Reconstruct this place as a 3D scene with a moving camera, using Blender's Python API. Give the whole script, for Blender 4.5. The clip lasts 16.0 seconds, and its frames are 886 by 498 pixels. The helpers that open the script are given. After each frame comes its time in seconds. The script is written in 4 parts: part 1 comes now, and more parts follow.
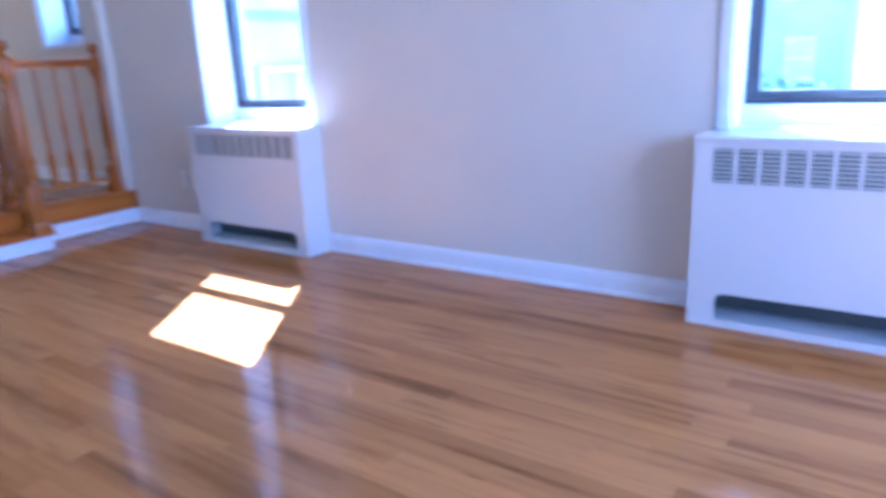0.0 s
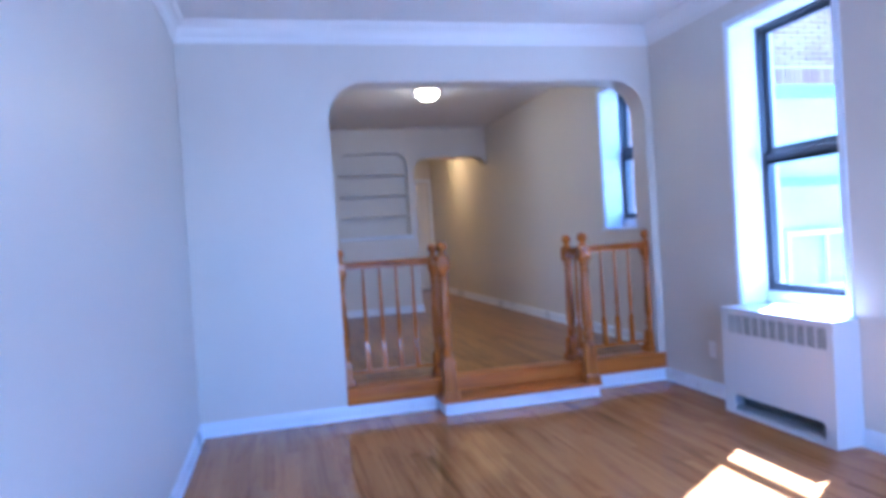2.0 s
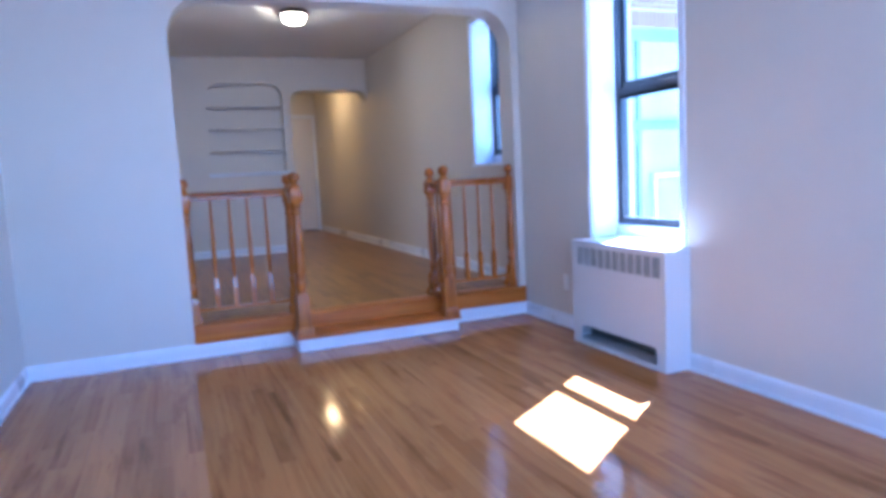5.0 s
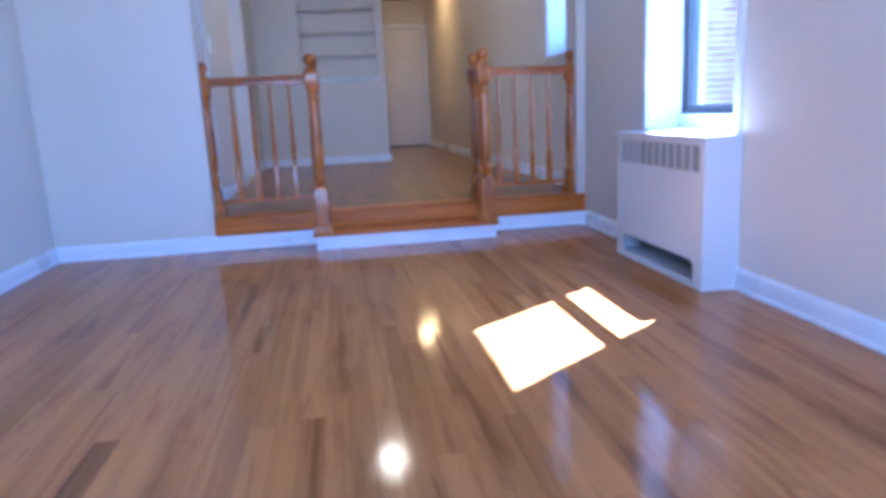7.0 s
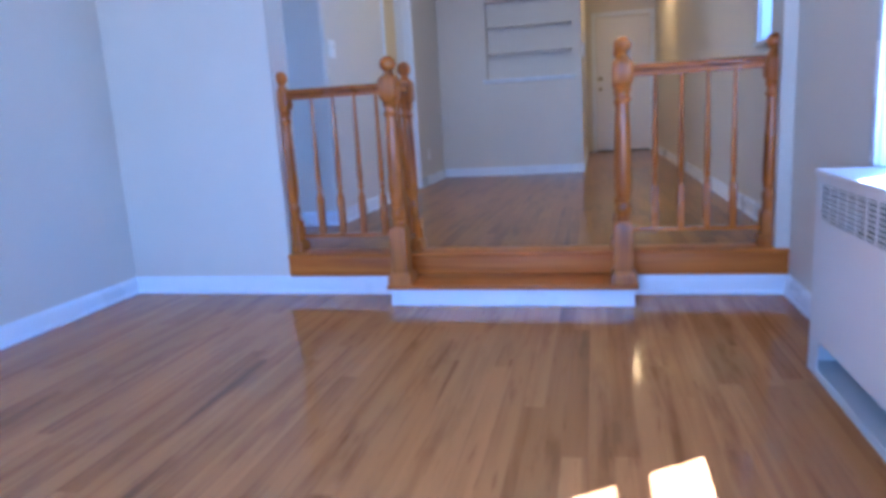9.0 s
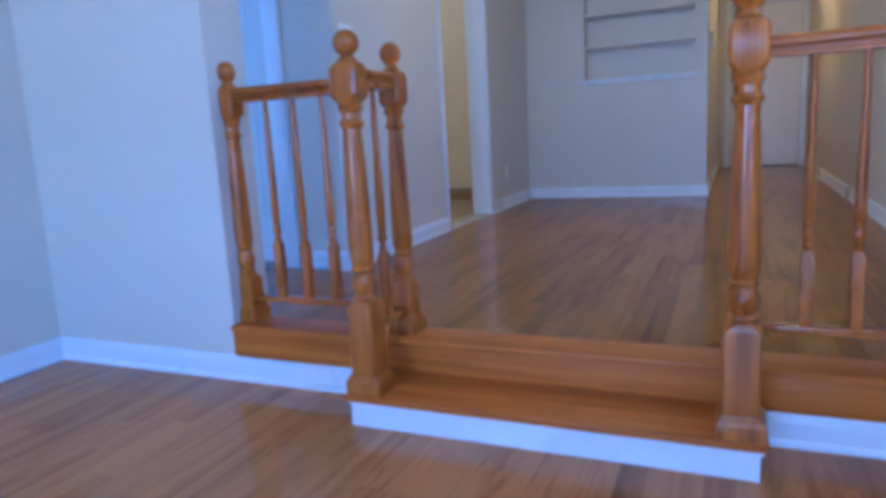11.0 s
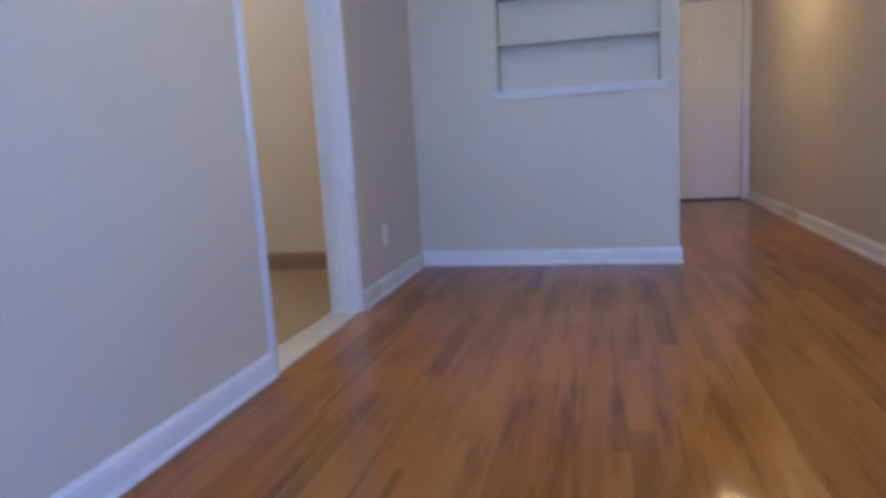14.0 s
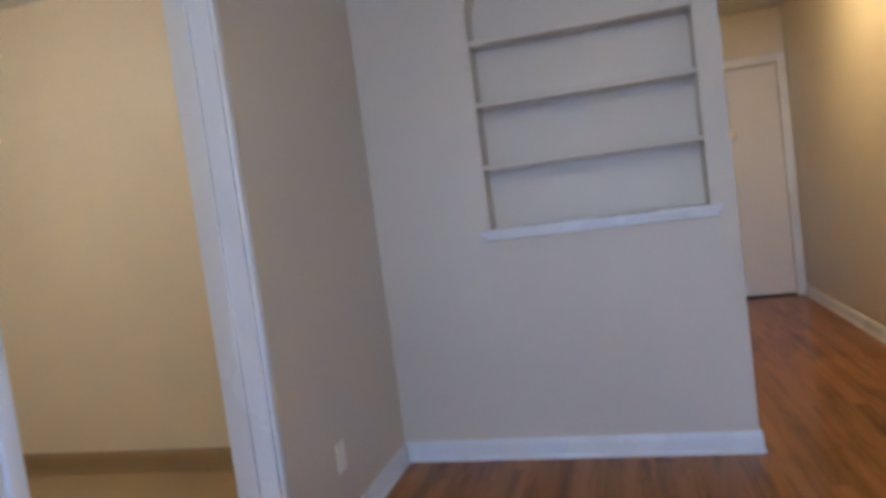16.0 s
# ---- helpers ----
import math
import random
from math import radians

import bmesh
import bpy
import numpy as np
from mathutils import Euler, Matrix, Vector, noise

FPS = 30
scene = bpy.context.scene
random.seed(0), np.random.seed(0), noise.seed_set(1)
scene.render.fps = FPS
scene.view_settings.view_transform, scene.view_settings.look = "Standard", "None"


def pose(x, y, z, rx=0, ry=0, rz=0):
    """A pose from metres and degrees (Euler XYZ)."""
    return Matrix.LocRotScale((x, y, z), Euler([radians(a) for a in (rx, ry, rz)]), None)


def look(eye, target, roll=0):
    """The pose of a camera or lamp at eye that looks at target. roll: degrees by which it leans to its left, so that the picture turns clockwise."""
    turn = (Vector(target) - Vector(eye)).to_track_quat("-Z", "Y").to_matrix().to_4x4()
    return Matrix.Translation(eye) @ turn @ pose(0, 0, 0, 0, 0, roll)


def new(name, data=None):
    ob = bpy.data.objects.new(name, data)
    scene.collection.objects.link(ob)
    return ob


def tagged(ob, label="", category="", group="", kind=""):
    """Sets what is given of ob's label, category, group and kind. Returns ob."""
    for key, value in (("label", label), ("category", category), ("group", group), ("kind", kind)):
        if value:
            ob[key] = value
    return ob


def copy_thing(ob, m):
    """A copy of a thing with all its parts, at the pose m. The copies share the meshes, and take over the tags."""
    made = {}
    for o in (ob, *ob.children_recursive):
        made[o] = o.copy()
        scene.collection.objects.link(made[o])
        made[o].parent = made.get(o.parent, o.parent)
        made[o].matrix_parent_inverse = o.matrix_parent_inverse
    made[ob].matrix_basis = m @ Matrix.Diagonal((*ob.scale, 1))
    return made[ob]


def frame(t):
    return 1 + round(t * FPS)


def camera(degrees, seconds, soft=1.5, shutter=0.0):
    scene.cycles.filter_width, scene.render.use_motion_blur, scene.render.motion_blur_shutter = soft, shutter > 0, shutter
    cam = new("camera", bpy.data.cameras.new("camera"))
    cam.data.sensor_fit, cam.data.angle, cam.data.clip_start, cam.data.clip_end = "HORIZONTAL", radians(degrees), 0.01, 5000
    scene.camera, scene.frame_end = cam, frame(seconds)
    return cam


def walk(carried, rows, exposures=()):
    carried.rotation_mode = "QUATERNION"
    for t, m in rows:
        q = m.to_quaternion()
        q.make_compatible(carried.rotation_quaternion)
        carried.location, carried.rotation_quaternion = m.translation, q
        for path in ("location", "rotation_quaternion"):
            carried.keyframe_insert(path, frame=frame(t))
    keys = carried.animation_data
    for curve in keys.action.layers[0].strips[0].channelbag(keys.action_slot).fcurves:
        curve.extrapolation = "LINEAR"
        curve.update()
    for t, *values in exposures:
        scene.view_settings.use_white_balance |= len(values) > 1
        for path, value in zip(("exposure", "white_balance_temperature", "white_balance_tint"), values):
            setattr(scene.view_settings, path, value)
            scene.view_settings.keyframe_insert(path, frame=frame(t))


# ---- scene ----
cam = camera(67.0, 16.0, soft=4.0, shutter=0.5)
PATH = [
    (0, (4.504, -2.594, 0.971), (3.385, -1.024, 0.440), -2.9),
    (0.5, (4.670, -2.735, 1.064), (3.186, -1.463, 0.640), -4.3),
    (1, (4.763, -2.888, 1.207), (3.03, -1.944, 0.884), -4.4),
    (1.5, (4.761, -3.001, 1.244), (2.888, -2.322, 1.061), -3.5),
    (2, (4.832, -2.994, 1.272), (2.89, -2.514, 1.234), -3.7),
    (2.5, (4.893, -2.975, 1.334), (2.935, -2.576, 1.402), -4.1),
    (3, (4.877, -2.979, 1.33), (2.929, -2.553, 1.487), -4.6),
    (3.5, (4.883, -2.967, 1.321), (2.954, -2.459, 1.462), -5.4),
    (4, (4.936, -2.956, 1.261), (3.042, -2.315, 1.296), -4.6),
    (4.5, (4.874, -2.802, 1.216), (3.02, -2.062, 1.088), -3.7),
    (4.7, (4.841, -2.739, 1.199), (3.005, -1.97, 1.005), -3.0),
    (6.8, (4.611, -1.877, 0.864), (2.691, -1.489, 0.458), -2.9),
    (7, (4.579, -1.74, 0.848), (2.642, -1.449, 0.444), -2.7),
    (7.5, (4.396, -1.45, 0.856), (2.442, -1.369, 0.439), -2.6),
    (8, (4.141, -1.216, 0.879), (2.189, -1.347, 0.468), -3.0),
    (8.5, (3.776, -0.982, 0.889), (1.846, -1.319, 0.49), -2.7),
    (9, (3.399, -0.886, 0.925), (1.489, -1.336, 0.541), -3.4),
    (9.2, (3.286, -0.835, 0.913), (1.385, -1.339, 0.546), -3.3),
    (11.3, (1.754, -0.79, 0.92), (-0.041, -1.599, 0.571), -3.4),
    (11.5, (1.606, -0.822, 0.927), (-0.189, -1.629, 0.571), -3.6),
    (12, (1.245, -0.951, 0.947), (-0.567, -1.717, 0.586), -3.1),
    (12.5, (0.932, -1.099, 0.944), (-0.906, -1.805, 0.596), -3.3),
    (12.7, (0.777, -1.156, 0.942), (-1.057, -1.879, 0.605), -4.0),
    (13, (0.530, -1.196, 0.945), (-1.278, -2.000, 0.653), -4.9),
    (13.5, (0.113, -1.309, 0.986), (-1.754, -1.963, 0.684), -4.0),
    (13.7, (-0.03, -1.365, 1.032), (-1.92, -1.952, 0.716), -3.75),
    (14, (-0.236, -1.457, 1.047), (-2.151, -1.936, 0.727), -3.4),
    (14.5, (-0.527, -1.499, 1.11), (-2.465, -1.905, 0.826), -4.0),
    (15, (-0.84, -1.504, 1.253), (-2.776, -1.929, 0.989), -5.3),
    (15.5, (-1.163, -1.525, 1.386), (-3.099, -1.984, 1.184), -5.6),
    (16, (-1.42, -1.51, 1.483), (-3.346, -2.032, 1.345), -7.4),
]
walk(cam, [(t, look(eye, target, roll)) for t, eye, target, roll in PATH],
     [(0.0, 4.04, 4180, 23), (2.5, 3.90, 4060, 21), (4.5, 3.90, 4180, 21), (7.5, 3.96, 4160, 21), (9.0, 4.02, 4100, 18), (11.5, 3.88, 3900, 15),
      (12.5, 3.84, 4080, 15), (13.5, 4.05, 4020, 19), (14.0, 4.08, 4160, 19), (15.0, 4.06, 4440, 16), (16.0, 4.08, 4560, 14)])

# ---- plan (metres) ----
# living room: x 0..7.2, y -3.58..0, floor z 0; dining room and hall: x -8.12..-0.22, floor z 0.22
LW, BACK = -3.58, 7.2
CEIL = 2.83
UP = 0.22
A0, A1, ATOP, ARAD, ATH = -2.575, -0.06, 2.42, 0.27, 0.22
DW, DR = -2.67, 0.05
NX = -4.51
HX, HL = -8.12, -1.03
NOOK = -1.04

# ---- world, sun ----
SUN_DIR = Vector((0.58, -0.81, -1.285)).normalized()
world = bpy.data.worlds.new("sky")
scene.world = world
world.use_nodes = True
wn = world.node_tree.nodes
sky = wn.new("ShaderNodeTexSky")
sky.sky_type = 'NISHITA'
sky.sun_disc = False
sky.ozone_density = 4.5
sky.sun_elevation = math.asin(-SUN_DIR.z)
sky.sun_rotation = math.atan2(-SUN_DIR.x, -SUN_DIR.y)
wn["Background"].inputs[1].default_value = 0.125
world.node_tree.links.new(sky.outputs[0], wn["Background"].inputs[0])
sun = bpy.data.lights.new("sun", 'SUN')
sun.energy, sun.angle, sun.color = 5.0, radians(0.5), (1.0, 0.98, 0.94)
sun_ob = new("sun", sun)
sun_ob.matrix_world = look((0, 0, 12), Vector((0, 0, 12)) + SUN_DIR)
# sky light in the opening of the window at the room's far end
BW = (-2.95, -0.85, 0.75, 2.4)
day = bpy.data.lights.new("sky_light", 'AREA')
day.shape, day.size, day.size_y = 'RECTANGLE', BW[1] - BW[0] - 0.1, BW[3] - BW[2] - 0.1
day.energy, day.color = 5.4, (0.76, 0.86, 1.0)
day_ob = new("sky_light", day)
day_ob.matrix_world = look((BACK + 0.12, (BW[0] + BW[1]) / 2, (BW[2] + BW[3]) / 2), (0, (BW[0] + BW[1]) / 2, (BW[2] + BW[3]) / 2))

# sky light in the opening of the dining room's window
side = bpy.data.lights.new("sky_light_side", 'AREA')
side.shape, side.size, side.size_y = 'RECTANGLE', 0.5, 1.15
side.energy, side.color = 0.26, (0.72, 0.84, 1.0)
side_ob = new("sky_light_side", side)
side_ob.matrix_world = look((-0.65, 0.36, 1.9), (-0.65, -2.0, 1.6))


# ---- materials ----
def base_mat(name, rough=0.5, metal=0.0, coat=0.0):
    m = bpy.data.materials.new(name)
    m.use_nodes = True
    b = m.node_tree.nodes["Principled BSDF"]
    b.inputs["Roughness"].default_value = rough
    b.inputs["Metallic"].default_value = metal
    b.inputs["Coat Weight"].default_value = coat
    b.inputs["Coat Roughness"].default_value = 0.1
    return m, m.node_tree.nodes, m.node_tree.links, b


def place_vec(nt, links, scale):
    g = nt.new("ShaderNodeNewGeometry")
    mp = nt.new("ShaderNodeMapping")
    mp.inputs["Scale"].default_value = scale
    links.new(g.outputs["Position"], mp.inputs["Vector"])
    return mp.outputs["Vector"]


def ramp(nt, stops):
    r = nt.new("ShaderNodeValToRGB")
    e = r.color_ramp.elements
    while len(e) < len(stops):
        e.new(0.5)
    for el, (p, c) in zip(e, stops):
        el.position, el.color = p, (*c, 1)
    return r


def noise_tex(nt, links, vec, scale, detail=4.0, rough=0.55):
    n = nt.new("ShaderNodeTexNoise")
    n.inputs["Scale"].default_value = scale
    n.inputs["Detail"].default_value = detail
    n.inputs["Roughness"].default_value = rough
    links.new(vec, n.inputs["Vector"])
    return n.outputs["Fac"]


def mixed(nt, links, kind, fac, a, b):
    m = nt.new("ShaderNodeMix")
    m.data_type, m.blend_type = 'RGBA', kind
    for s, v in ((m.inputs[0], fac), (m.inputs[6], a), (m.inputs[7], b)):
        if isinstance(v, (int, float)):
            s.default_value = v
        elif isinstance(v, tuple):
            s.default_value = (*v, 1)
        else:
            links.new(v, s)
    return m.outputs[2]


def bumped(nt, links, b, height, strength, dist=0.002):
    bp = nt.new("ShaderNodeBump")
    bp.inputs["Strength"].default_value = strength
    bp.inputs["Distance"].default_value = dist
    links.new(height, bp.inputs["Height"])
    links.new(bp.outputs[0], b.inputs["Normal"])


def paint(name, colour, rough=0.5, vary=0.05, relief=0.25, fine=60.0):
    """Rolled paint: faint stains at room scale, roller stipple close up."""
    m, nt, links, b = base_mat(name, rough)
    v = place_vec(nt, links, (1, 1, 1))
    big = noise_tex(nt, links, v, 1.3, 5)
    small = noise_tex(nt, links, v, fine, 3)
    lo = tuple(c * (1 - vary) for c in colour)
    hi = tuple(min(1, c * (1 + vary)) for c in colour)
    r = ramp(nt, [(0.3, lo), (0.7, hi)])
    links.new(big, r.inputs[0])
    links.new(r.outputs[0], b.inputs["Base Color"])
    rr = ramp(nt, [(0.3, (rough - 0.06,) * 3), (0.7, (rough + 0.08,) * 3)])
    links.new(big, rr.inputs[0])
    links.new(rr.outputs[0], b.inputs["Roughness"])
    bumped(nt, links, b, small, relief, 0.0015)
    return m


def varnish(nt, links, b, rough):
    """Clear floor finish: a mirror-like film over the wood, stronger at a low angle."""
    b.inputs["Specular IOR Level"].default_value = 0.0
    fz = nt.new("ShaderNodeFresnel")
    fz.inputs["IOR"].default_value = 1.45
    low = nt.new("ShaderNodeMath")
    low.operation = 'MINIMUM'
    low.inputs[1].default_value = 0.22
    links.new(fz.outputs[0], low.inputs[0])
    over = nt.new("ShaderNodeMath")
    over.operation = 'SUBTRACT'
    links.new(fz.outputs[0], over.inputs[0])
    links.new(low.outputs[0], over.inputs[1])
    # a clear film, and at the lowest angles a scuffed sheen as well
    gl, mx = nt.new("ShaderNodeBsdfGlossy"), nt.new("ShaderNodeMixShader")
    sheen, my = nt.new("ShaderNodeBsdfGlossy"), nt.new("ShaderNodeMixShader")
    links.new(rough, gl.inputs["Roughness"])
    sheen.inputs["Roughness"].default_value = 0.29
    links.new(over.outputs[0], my.inputs[0])
    links.new(b.outputs[0], my.inputs[1])
    links.new(sheen.outputs[0], my.inputs[2])
    links.new(low.outputs[0], mx.inputs[0])
    links.new(my.outputs[0], mx.inputs[1])
    links.new(gl.outputs[0], mx.inputs[2])
    links.new(mx.outputs[0], nt["Material Output"].inputs[0])


def wood(name, stops, grain=(2.5, 45, 45), rough=0.22, coat=0.5, pieces=False, relief=0.12, fleck=0.75, streak=0.75, spec=0.5):
    """Varnished wood: grain along the mapping's long axis, tone by piece."""
    m, nt, links, b = base_mat(name, rough, 0.0, coat)
    b.inputs["Specular IOR Level"].default_value = spec
    g = nt.new("ShaderNodeNewGeometry")
    mp = nt.new("ShaderNodeMapping")
    mp.inputs["Scale"].default_value = grain
    links.new(g.outputs["Position"], mp.inputs["Vector"])
    oi = nt.new("ShaderNodeObjectInfo")
    add = nt.new("ShaderNodeMath")
    add.operation = 'ADD'
    links.new(oi.outputs["Random"], add.inputs[0])
    links.new(g.outputs["Random Per Island"], add.inputs[1])
    fr = nt.new("ShaderNodeMath")
    fr.operation = 'FRACT'
    links.new(add.outputs[0], fr.inputs[0])
    sc = nt.new("ShaderNodeMath")
    sc.operation = 'MULTIPLY'
    sc.inputs[1].default_value = 57.0
    links.new(fr.outputs[0], sc.inputs[0])
    off = nt.new("ShaderNodeVectorMath")
    off.operation = 'ADD'
    links.new(mp.outputs[0], off.inputs[0])
    if pieces:
        links.new(sc.outputs[0], off.inputs[1])
    v = off.outputs[0]
    fine = noise_tex(nt, links, v, 1.0, 3 if pieces else 6, 0.6)
    w = nt.new("ShaderNodeTexNoise")
    w.inputs["Scale"].default_value = 0.33
    w.inputs["Detail"].default_value = 3
    w.inputs["Distortion"].default_value = 1.2
    links.new(v, w.inputs["Vector"])
    r1 = ramp(nt, stops)
    tone = fr.outputs[0] if pieces else w.outputs["Fac"]
    links.new(tone, r1.inputs[0])
    r2 = ramp(nt, [(0.32, (0.62, 0.57, 0.52)), (0.5, (0.95, 0.95, 0.95)), (0.75, (1.08, 1.08, 1.08))])
    links.new(fine, r2.inputs[0])
    c = mixed(nt, links, 'MULTIPLY', fleck, r1.outputs[0], r2.outputs[0])
    r3 = ramp(nt, [(0.30, (0.38, 0.33, 0.3)), (0.42, (1, 1, 1))])
    links.new(w.outputs["Fac"], r3.inputs[0])
    c = mixed(nt, links, 'MULTIPLY', streak, c, r3.outputs[0])
    if pieces:
        sm = noise_tex(nt, links, place_vec(nt, links, (0.9, 5.5, 1)), 1.6, 4, 0.6)
        r4 = ramp(nt, [(0.33, (0.62, 0.58, 0.55)), (0.46, (1, 1, 1)), (0.75, (1.06, 1.06, 1.06))])
        links.new(sm, r4.inputs[0])
        c = mixed(nt, links, 'MULTIPLY', 0.75, c, r4.outputs[0])
        # short dark mineral streaks along the grain
        ms = noise_tex(nt, links, place_vec(nt, links, (4.5, 48, 1)), 1.0, 3, 0.5)
        r5 = ramp(nt, [(0.26, (0.46, 0.36, 0.27)), (0.38, (1, 1, 1))])
        links.new(ms, r5.inputs[0])
        c = mixed(nt, links, 'MULTIPLY', 0.55, c, r5.outputs[0])
    links.new(c, b.inputs["Base Color"])
    rr = ramp(nt, [(0.3, (rough * 0.8,) * 3), (0.7, (rough * 1.25,) * 3)])
    big = noise_tex(nt, links, place_vec(nt, links, (1, 1, 1)), 2.2, 4)
    links.new(big, rr.inputs[0])
    links.new(rr.outputs[0], b.inputs["Roughness"])
    if relief:
        bumped(nt, links, b, fine, relief, 0.0008)
    if pieces:
        varnish(nt, links, b, rr.outputs[0])
    return m


WALL = paint("wall_paint_greige", (0.63, 0.59, 0.525), 0.42, 0.03)
CEILM = paint("ceiling_paint_white", (0.78, 0.77, 0.75), 0.6, 0.02)
TRIM = paint("trim_enamel_white", (0.74, 0.78, 0.85), 0.28, 0.02, 0.12, 25)
COVER = paint("metal_cover_enamel", (0.64, 0.65, 0.66), 0.33, 0.025, 0.08, 40)
CREAM = paint("side_room_paint_cream", (0.72, 0.63, 0.46), 0.45, 0.04)
# white door enamel greyed, the shadow on the leaf put into the colour
CLOSETP = paint("closet_enamel_shaded", (0.62, 0.63, 0.65), 0.4, 0.04, 0.15, 30)
DOORP = paint("door_enamel", (0.72, 0.71, 0.71), 0.35, 0.03, 0.15, 30)
FLOOR = wood("oak_strip_floor", [(0.0, (0.34, 0.146, 0.038)), (0.15, (0.415, 0.181, 0.049)), (0.5, (0.45, 0.199, 0.056)),
                                 (0.85, (0.485, 0.217, 0.063)), (1.0, (0.375, 0.163, 0.044))], (1.1, 26, 26), 0.1, 0.0, True, 0.0, 0.45, 0.62)
# same oak as FLOOR; weaker lamplight is put into this darker colour
FLOOR_UP = wood("oak_strip_floor_dimmed", [(0.0, (0.225, 0.090, 0.013)), (0.15, (0.290, 0.119, 0.018)), (0.5, (0.325, 0.137, 0.022)),
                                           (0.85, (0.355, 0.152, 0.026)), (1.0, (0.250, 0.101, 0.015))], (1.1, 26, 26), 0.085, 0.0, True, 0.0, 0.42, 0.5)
STEPW = wood("oak_step_wood", [(0.3, (0.42, 0.122, 0.012)), (0.7, (0.54, 0.178, 0.020))], (38, 1.6, 38), 0.4, 0.03, fleck=0.7, streak=0.4, spec=0.25)
RAILW = wood("oak_post_wood", [(0.3, (0.295, 0.085, 0.008)), (0.7, (0.465, 0.158, 0.015))], (46, 46, 2.4), 0.28, 0.16, fleck=0.9, spec=0.35)
RAILH = wood("oak_rail_wood", [(0.3, (0.295, 0.085, 0.008)), (0.7, (0.465, 0.158, 0.015))], (46, 2.4, 46), 0.28, 0.16, fleck=0.9, spec=0.35)
RAILX = wood("oak_side_rail_wood", [(0.3, (0.295, 0.085, 0.008)), (0.7, (0.465, 0.158, 0.015))], (2.4, 46, 46), 0.28, 0.16, fleck=0.9, spec=0.35)
BRONZE = paint("window_frame_bronze", (0.045, 0.05, 0.06), 0.4, 0.15, 0.1, 50)
GRILLE = paint("grille_grey_enamel", (0.46, 0.49, 0.48), 0.4, 0.05)
# dark grey that puts the shade inside the covers into the colour
INNER = paint("radiator_shade_grey", (0.09, 0.105, 0.105), 0.6, 0.15)
# near-black: stands for shade in gaps and slots; also lens and grille
DARK = paint("dark_recess", (0.03, 0.03, 0.035), 0.7, 0.2)
VINYL = paint("tan_vinyl_floor", (0.37, 0.265, 0.13), 0.35, 0.12, 0.1, 20)
COVE = paint("brown_cove_base", (0.30, 0.21, 0.10), 0.4, 0.1)
MARBLE = paint("pale_marble_saddle", (0.68, 0.64, 0.55), 0.25, 0.12, 0.05, 12)
PLATE = paint("switch_plate_plastic", (0.85, 0.85, 0.83), 0.3, 0.01, 0.02)
CONC = paint("courtyard_concrete", (0.30, 0.30, 0.28), 0.9, 0.15, 0.6, 18)
MORTAR = paint("mortar", (0.66, 0.64, 0.6), 0.9, 0.1, 0.6, 80)
BLUEFR = paint("blue_grey_frame_paint", (0.26, 0.34, 0.45), 0.5, 0.1)
CURTAIN = paint("pale_curtain", (0.80, 0.70, 0.58), 0.9, 0.12, 0.3, 6)
FACADE_A = paint("pale_green_facade", (0.30, 0.34, 0.30), 0.8, 0.12, 0.5, 4)
FACADE_B = paint("grey_green_facade", (0.24, 0.29, 0.25), 0.8, 0.12, 0.5, 4)
STONE = paint("sill_stone", (0.6, 0.58, 0.54), 0.8, 0.08, 0.4, 50)


def metal(name, colour, rough, amount=1.0):
    m, nt, links, b = base_mat(name, rough, amount)
    v = place_vec(nt, links, (1, 1, 1))
    n = noise_tex(nt, links, v, 40, 3)
    r = ramp(nt, [(0.3, tuple(c * 0.85 for c in colour)), (0.7, colour)])
    links.new(n, r.inputs[0])
    links.new(r.outputs[0], b.inputs["Base Color"])
    return m


BRASS = metal("lacquered_brass", (0.90, 0.76, 0.46), 0.2, 0.7)
# white non-metal: the glint on the door viewer is put into the colour
VIEWER_WHITE = metal("viewer_glint_white", (0.97, 0.95, 0.90), 0.15, 0.0)
ANTIQUE = metal("antique_brass", (0.30, 0.25, 0.17), 0.35)
NICKEL = metal("brushed_nickel", (0.62, 0.6, 0.56), 0.3)


def glass_mat():
    m = bpy.data.materials.new("window_glass")
    m.use_nodes = True
    nt, links = m.node_tree.nodes, m.node_tree.links
    for n in list(nt):
        nt.remove(n)
    out = nt.new("ShaderNodeOutputMaterial")
    tr, gl, mx, fr = (nt.new("ShaderNodeBsdfTransparent"), nt.new("ShaderNodeBsdfGlossy"), nt.new("ShaderNodeMixShader"), nt.new("ShaderNodeLayerWeight"))
    tr.inputs[0].default_value = (0.88, 0.91, 0.90, 1)
    gl.inputs["Roughness"].default_value = 0.02
    fr.inputs[0].default_value = 0.5
    pw = nt.new("ShaderNodeMath")
    pw.operation = 'POWER'
    pw.inputs[1].default_value = 4.0
    links.new(fr.outputs["Facing"], pw.inputs[0])
    ma = nt.new("ShaderNodeMath")
    ma.operation = 'MULTIPLY_ADD'
    ma.inputs[1].default_value, ma.inputs[2].default_value = 0.45, 0.03
    links.new(pw.outputs[0], ma.inputs[0])
    links.new(ma.outputs[0], mx.inputs[0])
    links.new(tr.outputs[0], mx.inputs[1])
    links.new(gl.outputs[0], mx.inputs[2])
    links.new(mx.outputs[0], out.inputs[0])
    return m


GLASS = glass_mat()


